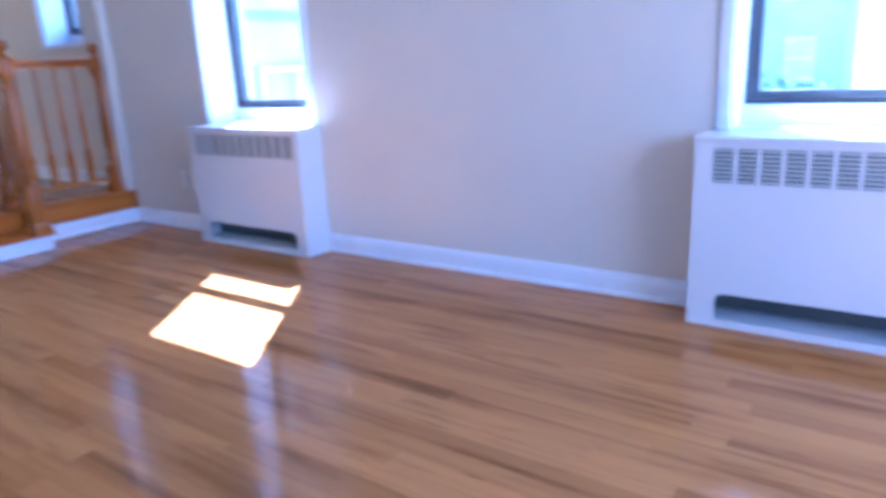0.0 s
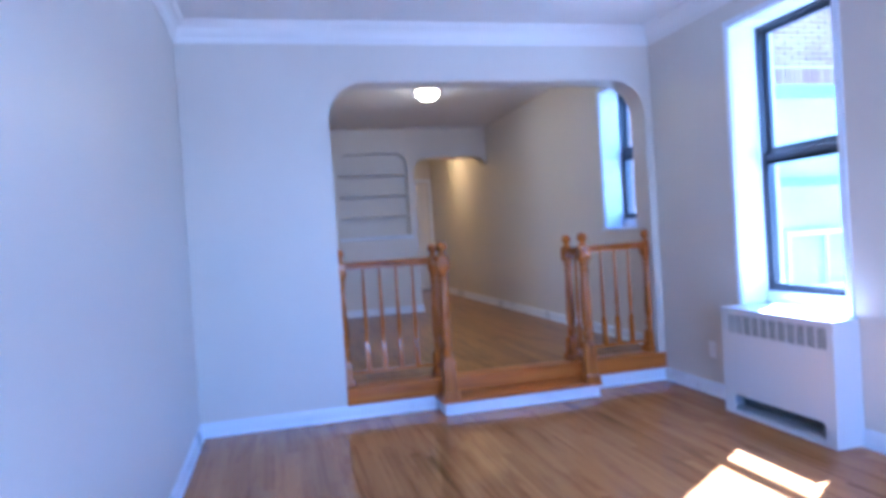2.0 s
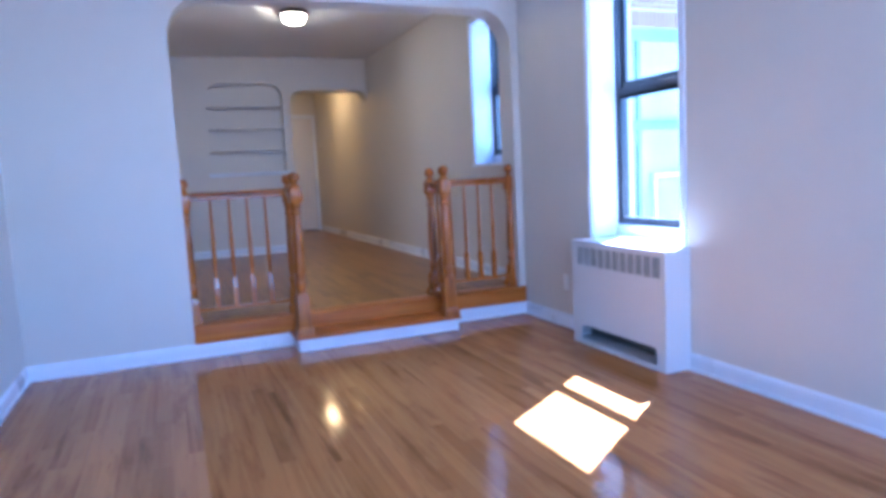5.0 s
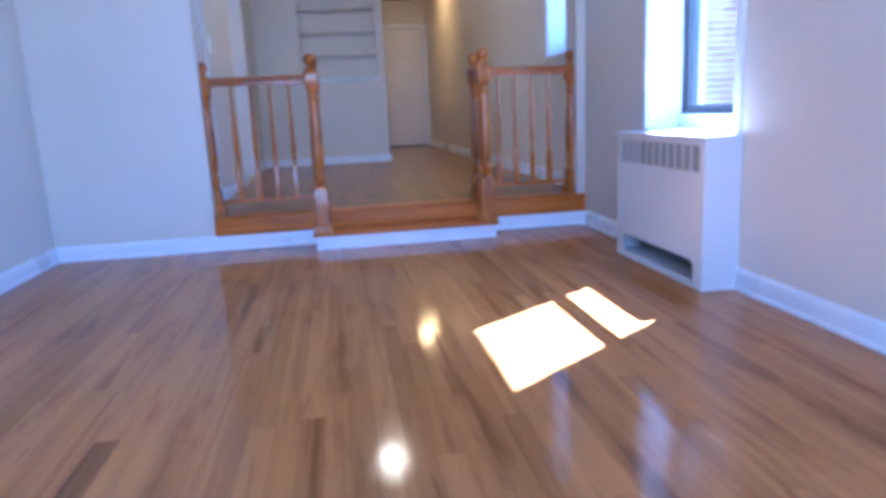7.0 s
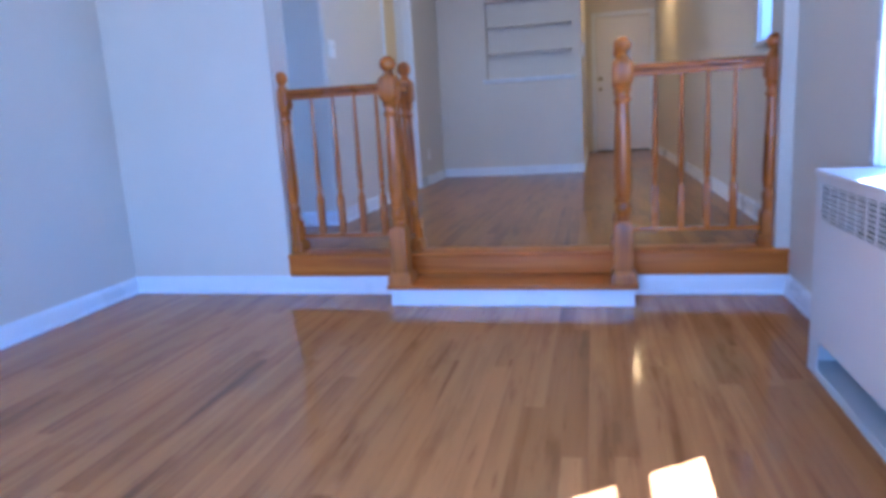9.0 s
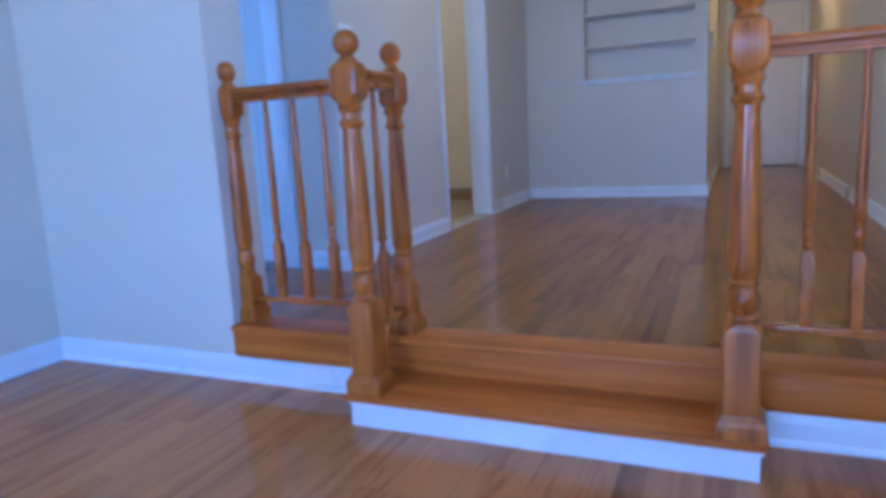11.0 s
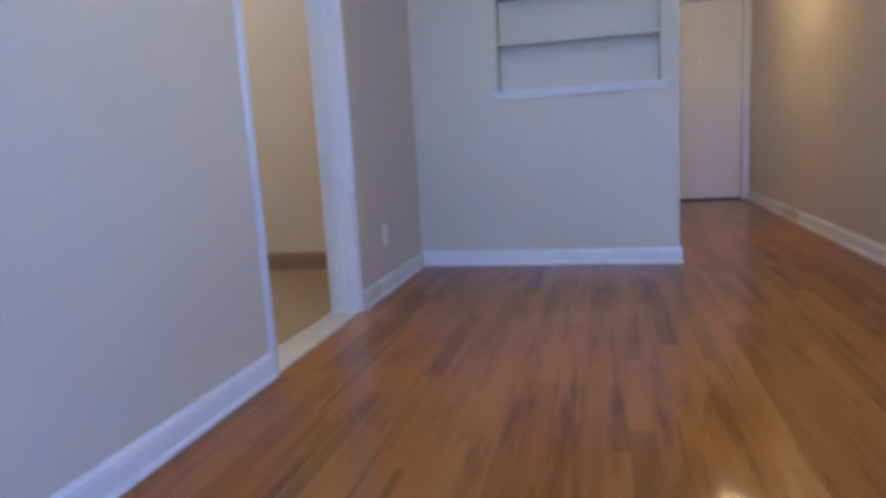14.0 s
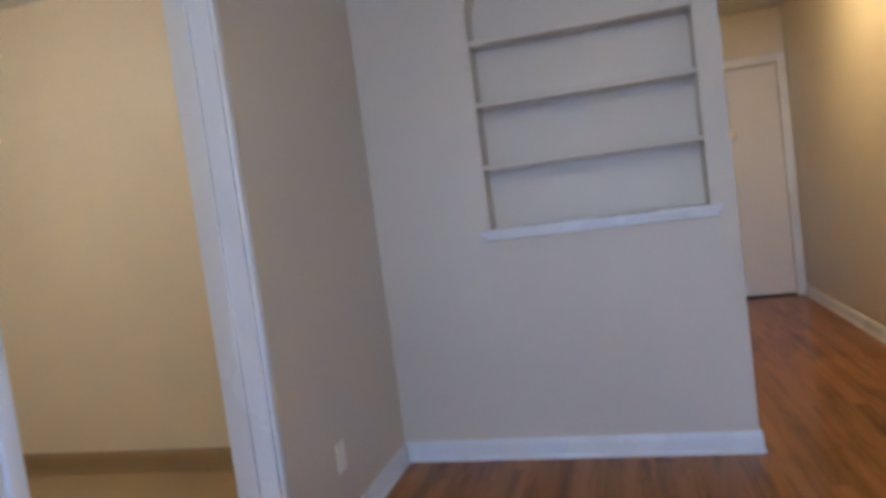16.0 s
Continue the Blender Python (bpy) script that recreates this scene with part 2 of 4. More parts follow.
def lamp_glass(name, colour, power):
    m, nt, links, b = base_mat(name, 0.3)
    b.inputs["Base Color"].default_value = (0.9, 0.88, 0.82, 1)
    b.inputs["Emission Color"].default_value = (*colour, 1)
    b.inputs["Emission Strength"].default_value = power
    return m


BULB_DINING = lamp_glass("frosted_lamp_glass", (1.0, 0.72, 0.33), 8.0)
BULB_HALL = lamp_glass("frosted_hall_lamp_glass", (1.0, 0.56, 0.14), 7.0)
BULB_SIDE = lamp_glass("frosted_side_lamp_glass", (1.0, 0.76, 0.44), 8.0)


def brick_mat():
    m, nt, links, b = base_mat("red_brick", 0.85)
    oi = nt.new("ShaderNodeObjectInfo")
    g = nt.new("ShaderNodeNewGeometry")
    ad = nt.new("ShaderNodeMath")
    links.new(oi.outputs["Random"], ad.inputs[0])
    links.new(g.outputs["Random Per Island"], ad.inputs[1])
    fr = nt.new("ShaderNodeMath")
    fr.operation = 'FRACT'
    links.new(ad.outputs[0], fr.inputs[0])
    r = ramp(nt, [(0, (0.28, 0.15, 0.11)), (0.5, (0.36, 0.21, 0.16)), (1, (0.44, 0.29, 0.23))])
    links.new(fr.outputs[0], r.inputs[0])
    n = noise_tex(nt, links, place_vec(nt, links, (1, 1, 1)), 30, 5)
    c = mixed(nt, links, 'MULTIPLY', 0.4, r.outputs[0], n)
    links.new(c, b.inputs["Base Color"])
    bumped(nt, links, b, n, 0.5, 0.004)
    return m


BRICK = brick_mat()


def leaf_mat():
    m, nt, links, b = base_mat("leaf_green", 0.5)
    g = nt.new("ShaderNodeNewGeometry")
    r = ramp(nt, [(0, (0.05, 0.10, 0.03)), (1, (0.10, 0.17, 0.05))])
    links.new(g.outputs["Random Per Island"], r.inputs[0])
    links.new(r.outputs[0], b.inputs["Base Color"])
    return m


LEAF = leaf_mat()
BARK = paint("bark", (0.16, 0.12, 0.09), 0.9, 0.2, 0.8, 40)


# ---- mesh helpers ----
def mesh_ob(name, bm, mats, smooth=False, parent=None):
    bmesh.ops.recalc_face_normals(bm, faces=bm.faces)
    me = bpy.data.meshes.new(name)
    bm.to_mesh(me)
    bm.free()
    for m in mats if isinstance(mats, (list, tuple)) else [mats]:
        me.materials.append(m)
    if smooth:
        for p in me.polygons:
            p.use_smooth = True
        me.set_sharp_from_angle(angle=radians(28))
    ob = new(name, me)
    if parent:
        ob.parent = parent
    return ob


def put_box(bm, x0, x1, y0, y1, z0, z1, bev=0.0, mat=0):
    r = bmesh.ops.create_cube(bm, size=1)
    vs = r["verts"]
    for v in vs:
        v.co = Vector(((x0 + x1) / 2 + v.co.x * (x1 - x0), (y0 + y1) / 2 + v.co.y * (y1 - y0), (z0 + z1) / 2 + v.co.z * (z1 - z0)))
    fs = list({f for v in vs for f in v.link_faces})
    for f in fs:
        f.material_index = mat
    if bev:
        es = list({e for f in fs for e in f.edges})
        bmesh.ops.bevel(bm, geom=es, offset=bev, segments=2, affect='EDGES', profile=0.6)


def box(name, x0, x1, y0, y1, z0, z1, mat, bev=0.0, parent=None):
    bm = bmesh.new()
    put_box(bm, x0, x1, y0, y1, z0, z1, bev)
    return mesh_ob(name, bm, mat, bev > 0, parent)


def slab_mesh(name, slabs, face, mat, parent=None):
    """Many blocks (x0, x1, y0, y1, z0, z1, and for boards how far the top leans) in one mesh; the side away from `face` ('x' or 'z') is left open."""
    verts, faces = [], []
    for x0, x1, y0, y1, z0, z1, *lean in slabs:
        n = len(verts)
        zl, zr = (z1 - lean[0], z1 + lean[0]) if lean else (z1, z1)
        verts += [(x0, y0, z0), (x1, y0, z0), (x1, y1, z0), (x0, y1, z0), (x0, y0, zl), (x1, y0, zl), (x1, y1, zr), (x0, y1, zr)]
        quads = [(0, 1, 5, 4), (1, 2, 6, 5), (2, 3, 7, 6), (3, 0, 4, 7), (4, 5, 6, 7), (3, 2, 1, 0)]
        drop = (3, 0, 4, 7) if face == 'x' else (3, 2, 1, 0)
        faces += [tuple(n + i for i in q) for q in quads if q != drop]
    me = bpy.data.meshes.new(name)
    me.from_pydata(verts, [], faces)
    me.materials.append(mat)
    ob = new(name, me)
    if parent:
        ob.parent = parent
    return ob


def put_lathe(bm, profile, seg=20, at=(0, 0, 0)):
    """Rings of (radius, height) round the z axis, closed at both ends."""
    rings = []
    for r, z in profile:
        rings.append([bm.verts.new((at[0] + r * math.cos(2 * math.pi * i / seg), at[1] + r * math.sin(2 * math.pi * i / seg), at[2] + z)) for i in range(seg)])
    for a, b in zip(rings, rings[1:]):
        for i in range(seg):
            bm.faces.new((a[i], a[(i + 1) % seg], b[(i + 1) % seg], b[i]))
    bm.faces.new(list(reversed(rings[0])))
    bm.faces.new(rings[-1])


def put_frusta(bm, rows, at=(0, 0, 0), corner=0.0025):
    """Square rings with clipped corners: (half width, height) or (half width, height, clip) from below."""
    rings = []
    for row in rows:
        h, z = row[:2]
        c = row[2] if len(row) > 2 else min(corner, h * 0.4)
        pts = [(h, -h + c), (h, h - c), (h - c, h), (-h + c, h), (-h, h - c), (-h, -h + c), (-h + c, -h), (h - c, -h)]
        rings.append([bm.verts.new((at[0] + x, at[1] + y, at[2] + z)) for x, y in pts])
    for a, b in zip(rings, rings[1:]):
        for i in range(8):
            bm.faces.new((a[i], a[(i + 1) % 8], b[(i + 1) % 8], b[i]))
    bm.faces.new(list(reversed(rings[0])))
    bm.faces.new(rings[-1])


def prism(name, outline, axis, lo, hi, mat, parent=None, smooth=True):
    """An outline extruded along an axis. Outline points are the other two coordinates, in order x, y, z."""
    bm = bmesh.new()

    def at(p, w):
        q = list(p)
        q.insert("xyz".index(axis), w)
        return bm.verts.new(q)
    a = [at(p, lo) for p in outline]
    b = [at(p, hi) for p in outline]
    n = len(a)
    for i in range(n):
        bm.faces.new((a[i], a[(i + 1) % n], b[(i + 1) % n], b[i]))
    fa, fb = bm.faces.new(a), bm.faces.new(list(reversed(b)))
    fa.normal_update()
    fb.normal_update()
    bmesh.ops.triangulate(bm, faces=[fa, fb])
    return mesh_ob(name, bm, mat, smooth, parent)


def wall(name, axis, p0, p1, u0, u1, z0, z1, holes, mat, label):
    """A wall between planes p0 and p1 of the axis, with rectangular holes (ua, ub, za, zb) right through it."""
    us = sorted({u0, u1, *[h[0] for h in holes], *[h[1] for h in holes]})
    zs = sorted({z0, z1, *[h[2] for h in holes], *[h[3] for h in holes]})
    bm = bmesh.new()

    def solid(i, j):
        if not (0 <= i < len(us) - 1 and 0 <= j < len(zs) - 1):
            return False
        um, zm = (us[i] + us[i + 1]) / 2, (zs[j] + zs[j + 1]) / 2
        return not any(a < um < b and c < zm < d for a, b, c, d in holes)
    cache = {}

    def vert(p, u, z):
        k = (p, u, z)
        if k not in cache:
            cache[k] = bm.verts.new((p, u, z) if axis == 'x' else (u, p, z))
        return cache[k]
    for i in range(len(us) - 1):
        for j in range(len(zs) - 1):
            if not solid(i, j):
                continue
            a, b, c, d = us[i], us[i + 1], zs[j], zs[j + 1]
            for p in (p0, p1):
                bm.faces.new([vert(p, *q) for q in ((a, c), (b, c), (b, d), (a, d))])
            for (di, dj), (q0, q1) in {(-1, 0): ((a, c), (a, d)), (1, 0): ((b, c), (b, d)), (0, -1): ((a, c), (b, c)), (0, 1): ((a, d), (b, d))}.items():
                if not solid(i + di, j + dj):
                    bm.faces.new([vert(p0, *q0), vert(p0, *q1), vert(p1, *q1), vert(p1, *q0)])
    return tagged(mesh_ob(name, bm, mat), label, "wall", kind="structure")


def baseboard(p0, p1, side, z0, h, name="baseboard", mat=None):
    """Moulded skirting from p0 to p1 (x, y); side: unit vector away from the wall."""
    prof = [(0.0, 0.0), (0.022, 0.0), (0.022, 0.010), (0.019, 0.017), (0.015, 0.021), (0.015, h * 0.72), (0.013, h * 0.8), (0.013, h * 0.86), (0.006, h * 0.95), (0.005, h), (0.0, h)]
    bm = bmesh.new()
    rows = []
    for p in (p0, p1):
        rows.append([bm.verts.new((p[0] + side[0] * d, p[1] + side[1] * d, z0 + z)) for d, z in prof])
    n = len(prof)
    for i in range(n):
        bm.faces.new((rows[0][i], rows[0][(i + 1) % n], rows[1][(i + 1) % n], rows[1][i]))
    bm.faces.new(rows[0])
    bm.faces.new(list(reversed(rows[1])))
    return tagged(mesh_ob(name, bm, mat or TRIM), "white painted moulded wooden baseboard along the wall", "baseboard", kind="structure")


# ---- large structure ----
W1, W2, W3 = (0.972, 1.822), (3.950, 4.800), (-0.965, -0.34)
WZ, WZ3 = (0.69, 2.53), (1.245, 2.53)
WTH = 0.34
wall("wall_window", 'y', 0.0, WTH, -0.02, BACK, -0.3, CEIL + 0.2, [(*W1, *WZ), (*W2, *WZ)], WALL, "pale greige painted living room wall with two windows")
wall("wall_dining_right", 'y', DR, WTH, HX - 0.2, -0.02, -0.3, CEIL + 0.2, [(*W3, *WZ3)], WALL, "pale greige painted wall of dining room and hall")
wall("wall_left", 'y', LW - 0.2, LW, -0.02, BACK, -0.3, CEIL + 0.2, [], WALL, "plain pale greige painted living room wall")
wall("wall_back", 'x', BACK, BACK + 0.2, LW - 0.2, WTH, -0.3, CEIL + 0.2, [BW], WALL, "pale greige painted end wall with a wide window")


def arch_outline(u0, u1, z0, ztop, a0, a1, floor, top, rad, seg=10):
    pts = [(u0, z0), (u0, ztop), (u1, ztop), (u1, z0), (a1, z0), (a1, top - rad)]
    for i in range(1, seg + 1):
        t = math.pi / 2 * i / seg
        pts.append((a1 - rad + rad * math.cos(t), top - rad + rad * math.sin(t)))
    for i in range(seg + 1):
        t = math.pi / 2 + math.pi / 2 * i / seg
        pts.append((a0 + rad + rad * math.cos(t), top - rad + rad * math.sin(t)))
    pts.append((a0, z0))
    return pts


tagged(prism("wall_arch", arch_outline(LW - 0.2, DR, -0.3, CEIL + 0.2, A0, A1, 0, ATOP, ARAD), 'x', -ATH, 0.0, WALL),
       "pale greige wall with a wide round-cornered opening", "wall", kind="structure")
tagged(box("ceiling_living", -0.1, BACK + 0.1, LW - 0.1, 0.1, CEIL, CEIL + 0.12, CEILM), "smooth white painted living room ceiling", "ceiling", kind="structure")
tagged(box("ceiling_dining", HX - 0.2, -0.11, -5.6, DR + 0.1, CEIL, CEIL + 0.12, CEILM), "smooth off-white painted ceiling", "ceiling", kind="structure")

# niche wall with hall opening: the niche is a pocket with round upper corners
N0, N1, NB, NT, NRAD = -2.105, -1.135, 1.322, 2.49, 0.17
HA0, HA1, HTOP = -1.03, DR, 2.40


def niche_wall():
    d = 0.15
    seg = 8
    arc = lambda cy, cz, t0, t1, r: [(cy + r * math.cos(t0 + (t1 - t0) * i / seg), cz + r * math.sin(t0 + (t1 - t0) * i / seg)) for i in range(seg + 1)]
    outer_lo, outer_hi = DW - 0.15, HA0
    # front face in four fields round the pocket, each an extruded outline of the pocket's depth
    mid = (N0 + N1) / 2
    top = CEIL + 0.2
    rt = arc(N1 - NRAD, NT - NRAD, 0, math.pi / 2, NRAD)
    lt = arc(N0 + NRAD, NT - NRAD, math.pi / 2, math.pi, NRAD)
    right = [(mid, top), (mid, NT)] + list(reversed(rt)) + [(N1, NB), (mid, NB), (mid, -0.1), (outer_hi, -0.1), (outer_hi, top)]
    left = [(mid, top), (mid, NT)] + lt + [(N0, NB), (mid, NB), (mid, -0.1), (outer_lo, -0.1), (outer_lo, top)]
    bm = bmesh.new()
    for o in (right, left):
        a = [bm.verts.new((NX, y, z)) for y, z in o]
        b = [bm.verts.new((NX - d, y, z)) for y, z in o]
        for i in range(len(o)):
            j = (i + 1) % len(o)
            if abs(o[i][0] - mid) < 1e-6 and abs(o[j][0] - mid) < 1e-6:
                continue
            bm.faces.new((a[i], a[j], b[j], b[i]))
        ends = [bm.faces.new(a), bm.faces.new(b)]
        for f in ends:
            f.normal_update()
        bmesh.ops.triangulate(bm, faces=ends)
    bmesh.ops.remove_doubles(bm, verts=bm.verts, dist=1e-5)
    put_box(bm, NX - 0.28, NX - d, outer_lo, outer_hi, -0.1, top)
    return tagged(mesh_ob("wall_niche", bm, WALL), "greige wall with a round-cornered built-in shelf niche", "wall", kind="structure")


niche_wall()
# header over the hall opening, round corners
hr = 0.16
pts = [(HA0, CEIL + 0.2), (HA0, HTOP - hr)]
for i in range(9):
    t = math.pi - math.pi / 2 * i / 8
    pts.append((HA0 + hr + hr * math.cos(t), HTOP - hr + hr * math.sin(t)))
for i in range(9):
    t = math.pi / 2 - math.pi / 2 * i / 8
    pts.append((HA1 - hr + hr * math.cos(t), HTOP - hr + hr * math.sin(t)))
pts.append((HA1, CEIL + 0.2))
tagged(prism("wall_hall_arch", pts, 'x', NX - 0.28, NX, WALL), "round-cornered arch header of the hall opening", "wall", kind="structure")
wall("wall_hall_left", 'y', HL - 0.15, HL, HX, NX - 0.28, -0.1, CEIL + 0.2, [], WALL, "plain painted hall wall")
D_Y0, D_Y1, D_TOP = -0.87, -0.03, UP + 2.13
wall("wall_hall_end", 'x', HX - 0.2, HX, HL - 0.15, DR, -0.1, CEIL + 0.2, [(D_Y0, D_Y1, UP, D_TOP)], WALL, "painted hall end wall with the entrance door")
E0, E1, E_TOP = -3.31, -2.405, UP + 2.08
wall("wall_dining_left", 'y', DW - 0.15, DW, NX - 0.2, NOOK - 0.03, -0.1, CEIL + 0.2, [(E0, E1, UP - 0.004, E_TOP)], WALL, "greige dining room wall with an open doorway")
K0, K1, K_TOP = -3.84, -3.09, UP + 2.03
wall("wall_nook", 'x', NOOK - 0.15, NOOK, -4.25, DW - 0.03, -0.1, CEIL + 0.2, [(K0, K1, UP, K_TOP)], WALL, "greige painted wall beside the closet door")
# rounded outside corner between the two
CR = 0.03
cp = [(NOOK - CR, DW - CR)] + [(NOOK - CR + CR * math.sin(math.pi / 2 * i / 8), DW - CR + CR * math.cos(math.pi / 2 * i / 8)) for i in range(9)]
tagged(prism("wall_corner", cp, 'z', -0.1, CEIL + 0.1, WALL), "rounded plaster outside wall corner", "wall", kind="structure")
wall("wall_nook_end", 'y', -4.25, -4.1, NOOK, -ATH, -0.1, CEIL + 0.2, [], WALL, "plain painted nook wall")
# closet behind the nook door and the side room behind the doorway
SX0, SX1, SY0 = -4.47, -1.5, -5.4
wall("wall_side_far", 'x', SX0 - 0.1, SX0, SY0, DW - 0.15, -0.1, CEIL + 0.2, [], CREAM, "cream painted side room wall")
wall("wall_side_end", 'y', SY0 - 0.1, SY0, SX0, SX1, -0.1, CEIL + 0.2, [], CREAM, "cream painted side room end wall")
wall("wall_side_near", 'x', SX1, SX1 + 0.1, SY0, DW - 0.15, -0.1, CEIL + 0.2, [], CREAM, "cream painted side room wall")
tagged(box("wall_side_lining", E1 + 0.02, SX1, DW - 0.17, DW - 0.152, UP, CEIL, CREAM), "cream painted wall lining of the side room", "wall", kind="structure")
tagged(box("wall_side_lining", SX0, E0 - 0.02, DW - 0.17, DW - 0.152, UP, CEIL, CREAM), "cream painted wall lining of the side room", "wall", kind="structure")

# subfloors under the strips
tagged(box("floor_living", -0.02, BACK, LW, 0.0, -0.3, -0.019, STEPW), "glossy oak strip floor of the living room", "floor", kind="structure")
tagged(box("floor_dining", HX, -0.02, DW - 0.001, DR, -0.3, UP - 0.019, STEPW), "glossy oak strip floor of dining room and hall", "floor", kind="structure")
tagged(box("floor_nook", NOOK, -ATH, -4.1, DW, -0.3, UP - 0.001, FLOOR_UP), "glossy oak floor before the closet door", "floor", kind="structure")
tagged(box("floor_side", SX0, SX1, SY0, DW - 0.14, UP - 0.05, UP - 0.004, VINYL), "tan sheet vinyl side room floor", "floor", kind="structure")
tagged(box("threshold", E0, E1, DW - 0.15, DW + 0.006, UP - 0.03, UP + 0.008, MARBLE, 0.003), "pale stone saddle in the doorway", "threshold", kind="structure")

# platform edge and step in the wide opening
S_Y0, S_Y1, S_X = -1.93, -0.70, 0.26
STEP_Z = 0.107
bm = bmesh.new()
put_box(bm, -0.02, 0.012, A0, S_Y0 + 0.02, 0.098, UP - 0.018, 0.002)
put_box(bm, -0.02, 0.012, S_Y1 - 0.02, -0.001, 0.098, UP - 0.018, 0.002)
put_box(bm, -0.02, 0.0, S_Y0 + 0.02, S_Y1 - 0.02, 0.05, UP - 0.018, 0.001)
put_box(bm, -0.14, 0.024, A0, -0.001, UP - 0.018, UP + 0.003, 0.005)
tagged(mesh_ob("platform_edge", bm, STEPW, True), "varnished oak fascia and nosing of the raised floor", "floor edge", kind="structure")
bm = bmesh.new()
put_box(bm, 0.0, S_X - 0.018, S_Y0 + 0.018, S_Y1 - 0.018, -0.01, 0.084, 0.0)
put_box(bm, 0.0, S_X - 0.010, S_Y0 + 0.010, S_Y1 - 0.010, 0.074, 0.0845, 0.003)
tagged(mesh_ob("step_riser", bm, TRIM, False), "white painted riser of the single step", "step", kind="structure")
tagged(box("step_tread", 0.0, S_X, S_Y0, S_Y1, 0.085, STEP_Z, STEPW, 0.006), "varnished oak tread of the single step", "step", kind="structure")


def skirt(p0, p1, side, h=0.1):
    return baseboard(p0, p1, side, 0.0, h)


# living room skirting
skirt((0, LW), (0, A0), (1, 0))
skirt((0, A0), (0, S_Y0 + 0.018), (1, 0), 0.097)
skirt((0, S_Y1 - 0.018), (0, 0), (1, 0), 0.097)
skirt((0, LW), (BACK, LW), (0, 1))
skirt((BACK, LW), (BACK, 0), (-1, 0))
R1, R2 = (0.974, 1.892), (3.880, 4.798)
skirt((0, 0), (R1[0], 0), (0, -1))
skirt((R1[1], 0), (R2[0], 0), (0, -1))
skirt((R2[1], 0), (BACK, 0), (0, -1))
BH = 0.098
baseboard((-ATH, DR), (HX, DR), (0, -1), UP, BH)
baseboard((NOOK + 0.016, DW), (E1 + 0.03, DW), (0, 1), UP, BH)
baseboard((E0 - 0.03, DW), (NX, DW), (0, 1), UP, BH)
baseboard((NX, DW), (NX, HA0 + 0.012), (1, 0), UP, BH)
baseboard((NX + 0.012, HL), (HX, HL), (0, 1), UP, BH)
baseboard((NOOK, DW + 0.0155), (NOOK, K1 + 0.105), (1, 0), UP, BH)
baseboard((SX0, SY0), (SX0, DW - 0.17), (1, 0), UP - 0.004, 0.12, "baseboard", COVE)


# cornice round the living room
def cornice(p0, p1, side):
    prof = [(0.0, 0.0), (0.006, 0.0), (0.008, 0.012), (0.012, 0.022), (0.016, 0.030)]
    for i in range(7):
        t = math.pi / 2 * i / 6
        prof.append((0.02 + 0.045 * (1 - math.cos(t)), 0.034 + 0.075 * math.sin(t)))
    prof += [(0.068, 0.113), (0.074, 0.120), (0.080, 0.125), (0.084, 0.142), (0.0, 0.142)]
    bm = bmesh.new()
    al = Vector((p1[0] - p0[0], p1[1] - p0[1], 0)).normalized()
    rows = []
    for p, s in ((p0, 1), (p1, -1)):
        rows.append([bm.verts.new((p[0] + side[0] * d + al.x * d * s, p[1] + side[1] * d + al.y * d * s, CEIL - 0.14 + z)) for d, z in prof])
    n = len(prof)
    for i in range(n):
        bm.faces.new((rows[0][i], rows[0][(i + 1) % n], rows[1][(i + 1) % n], rows[1][i]))
    return tagged(mesh_ob("cornice", bm, CEILM, True), "white painted plaster cove cornice under the ceiling", "cornice", kind="structure")


cornice((0, LW), (0, 0), (1, 0))
cornice((BACK, 0), (BACK, LW), (-1, 0))
cornice((0, 0), (BACK, 0), (0, -1))
cornice((BACK, LW), (0, LW), (0, 1))


# ---- windows ----
def ring(bm, x0, x1, z0, z1, y0, y1, w, bev=0.003):
    put_box(bm, x0, x0 + w, y0, y1, z0, z1, bev)
    put_box(bm, x1 - w, x1, y0, y1, z0, z1, bev)
    put_box(bm, x0 + w, x1 - w, y0, y1, z1 - w, z1, bev)
    put_box(bm, x0 + w, x1 - w, y0, y1, z0, z0 + w, bev)


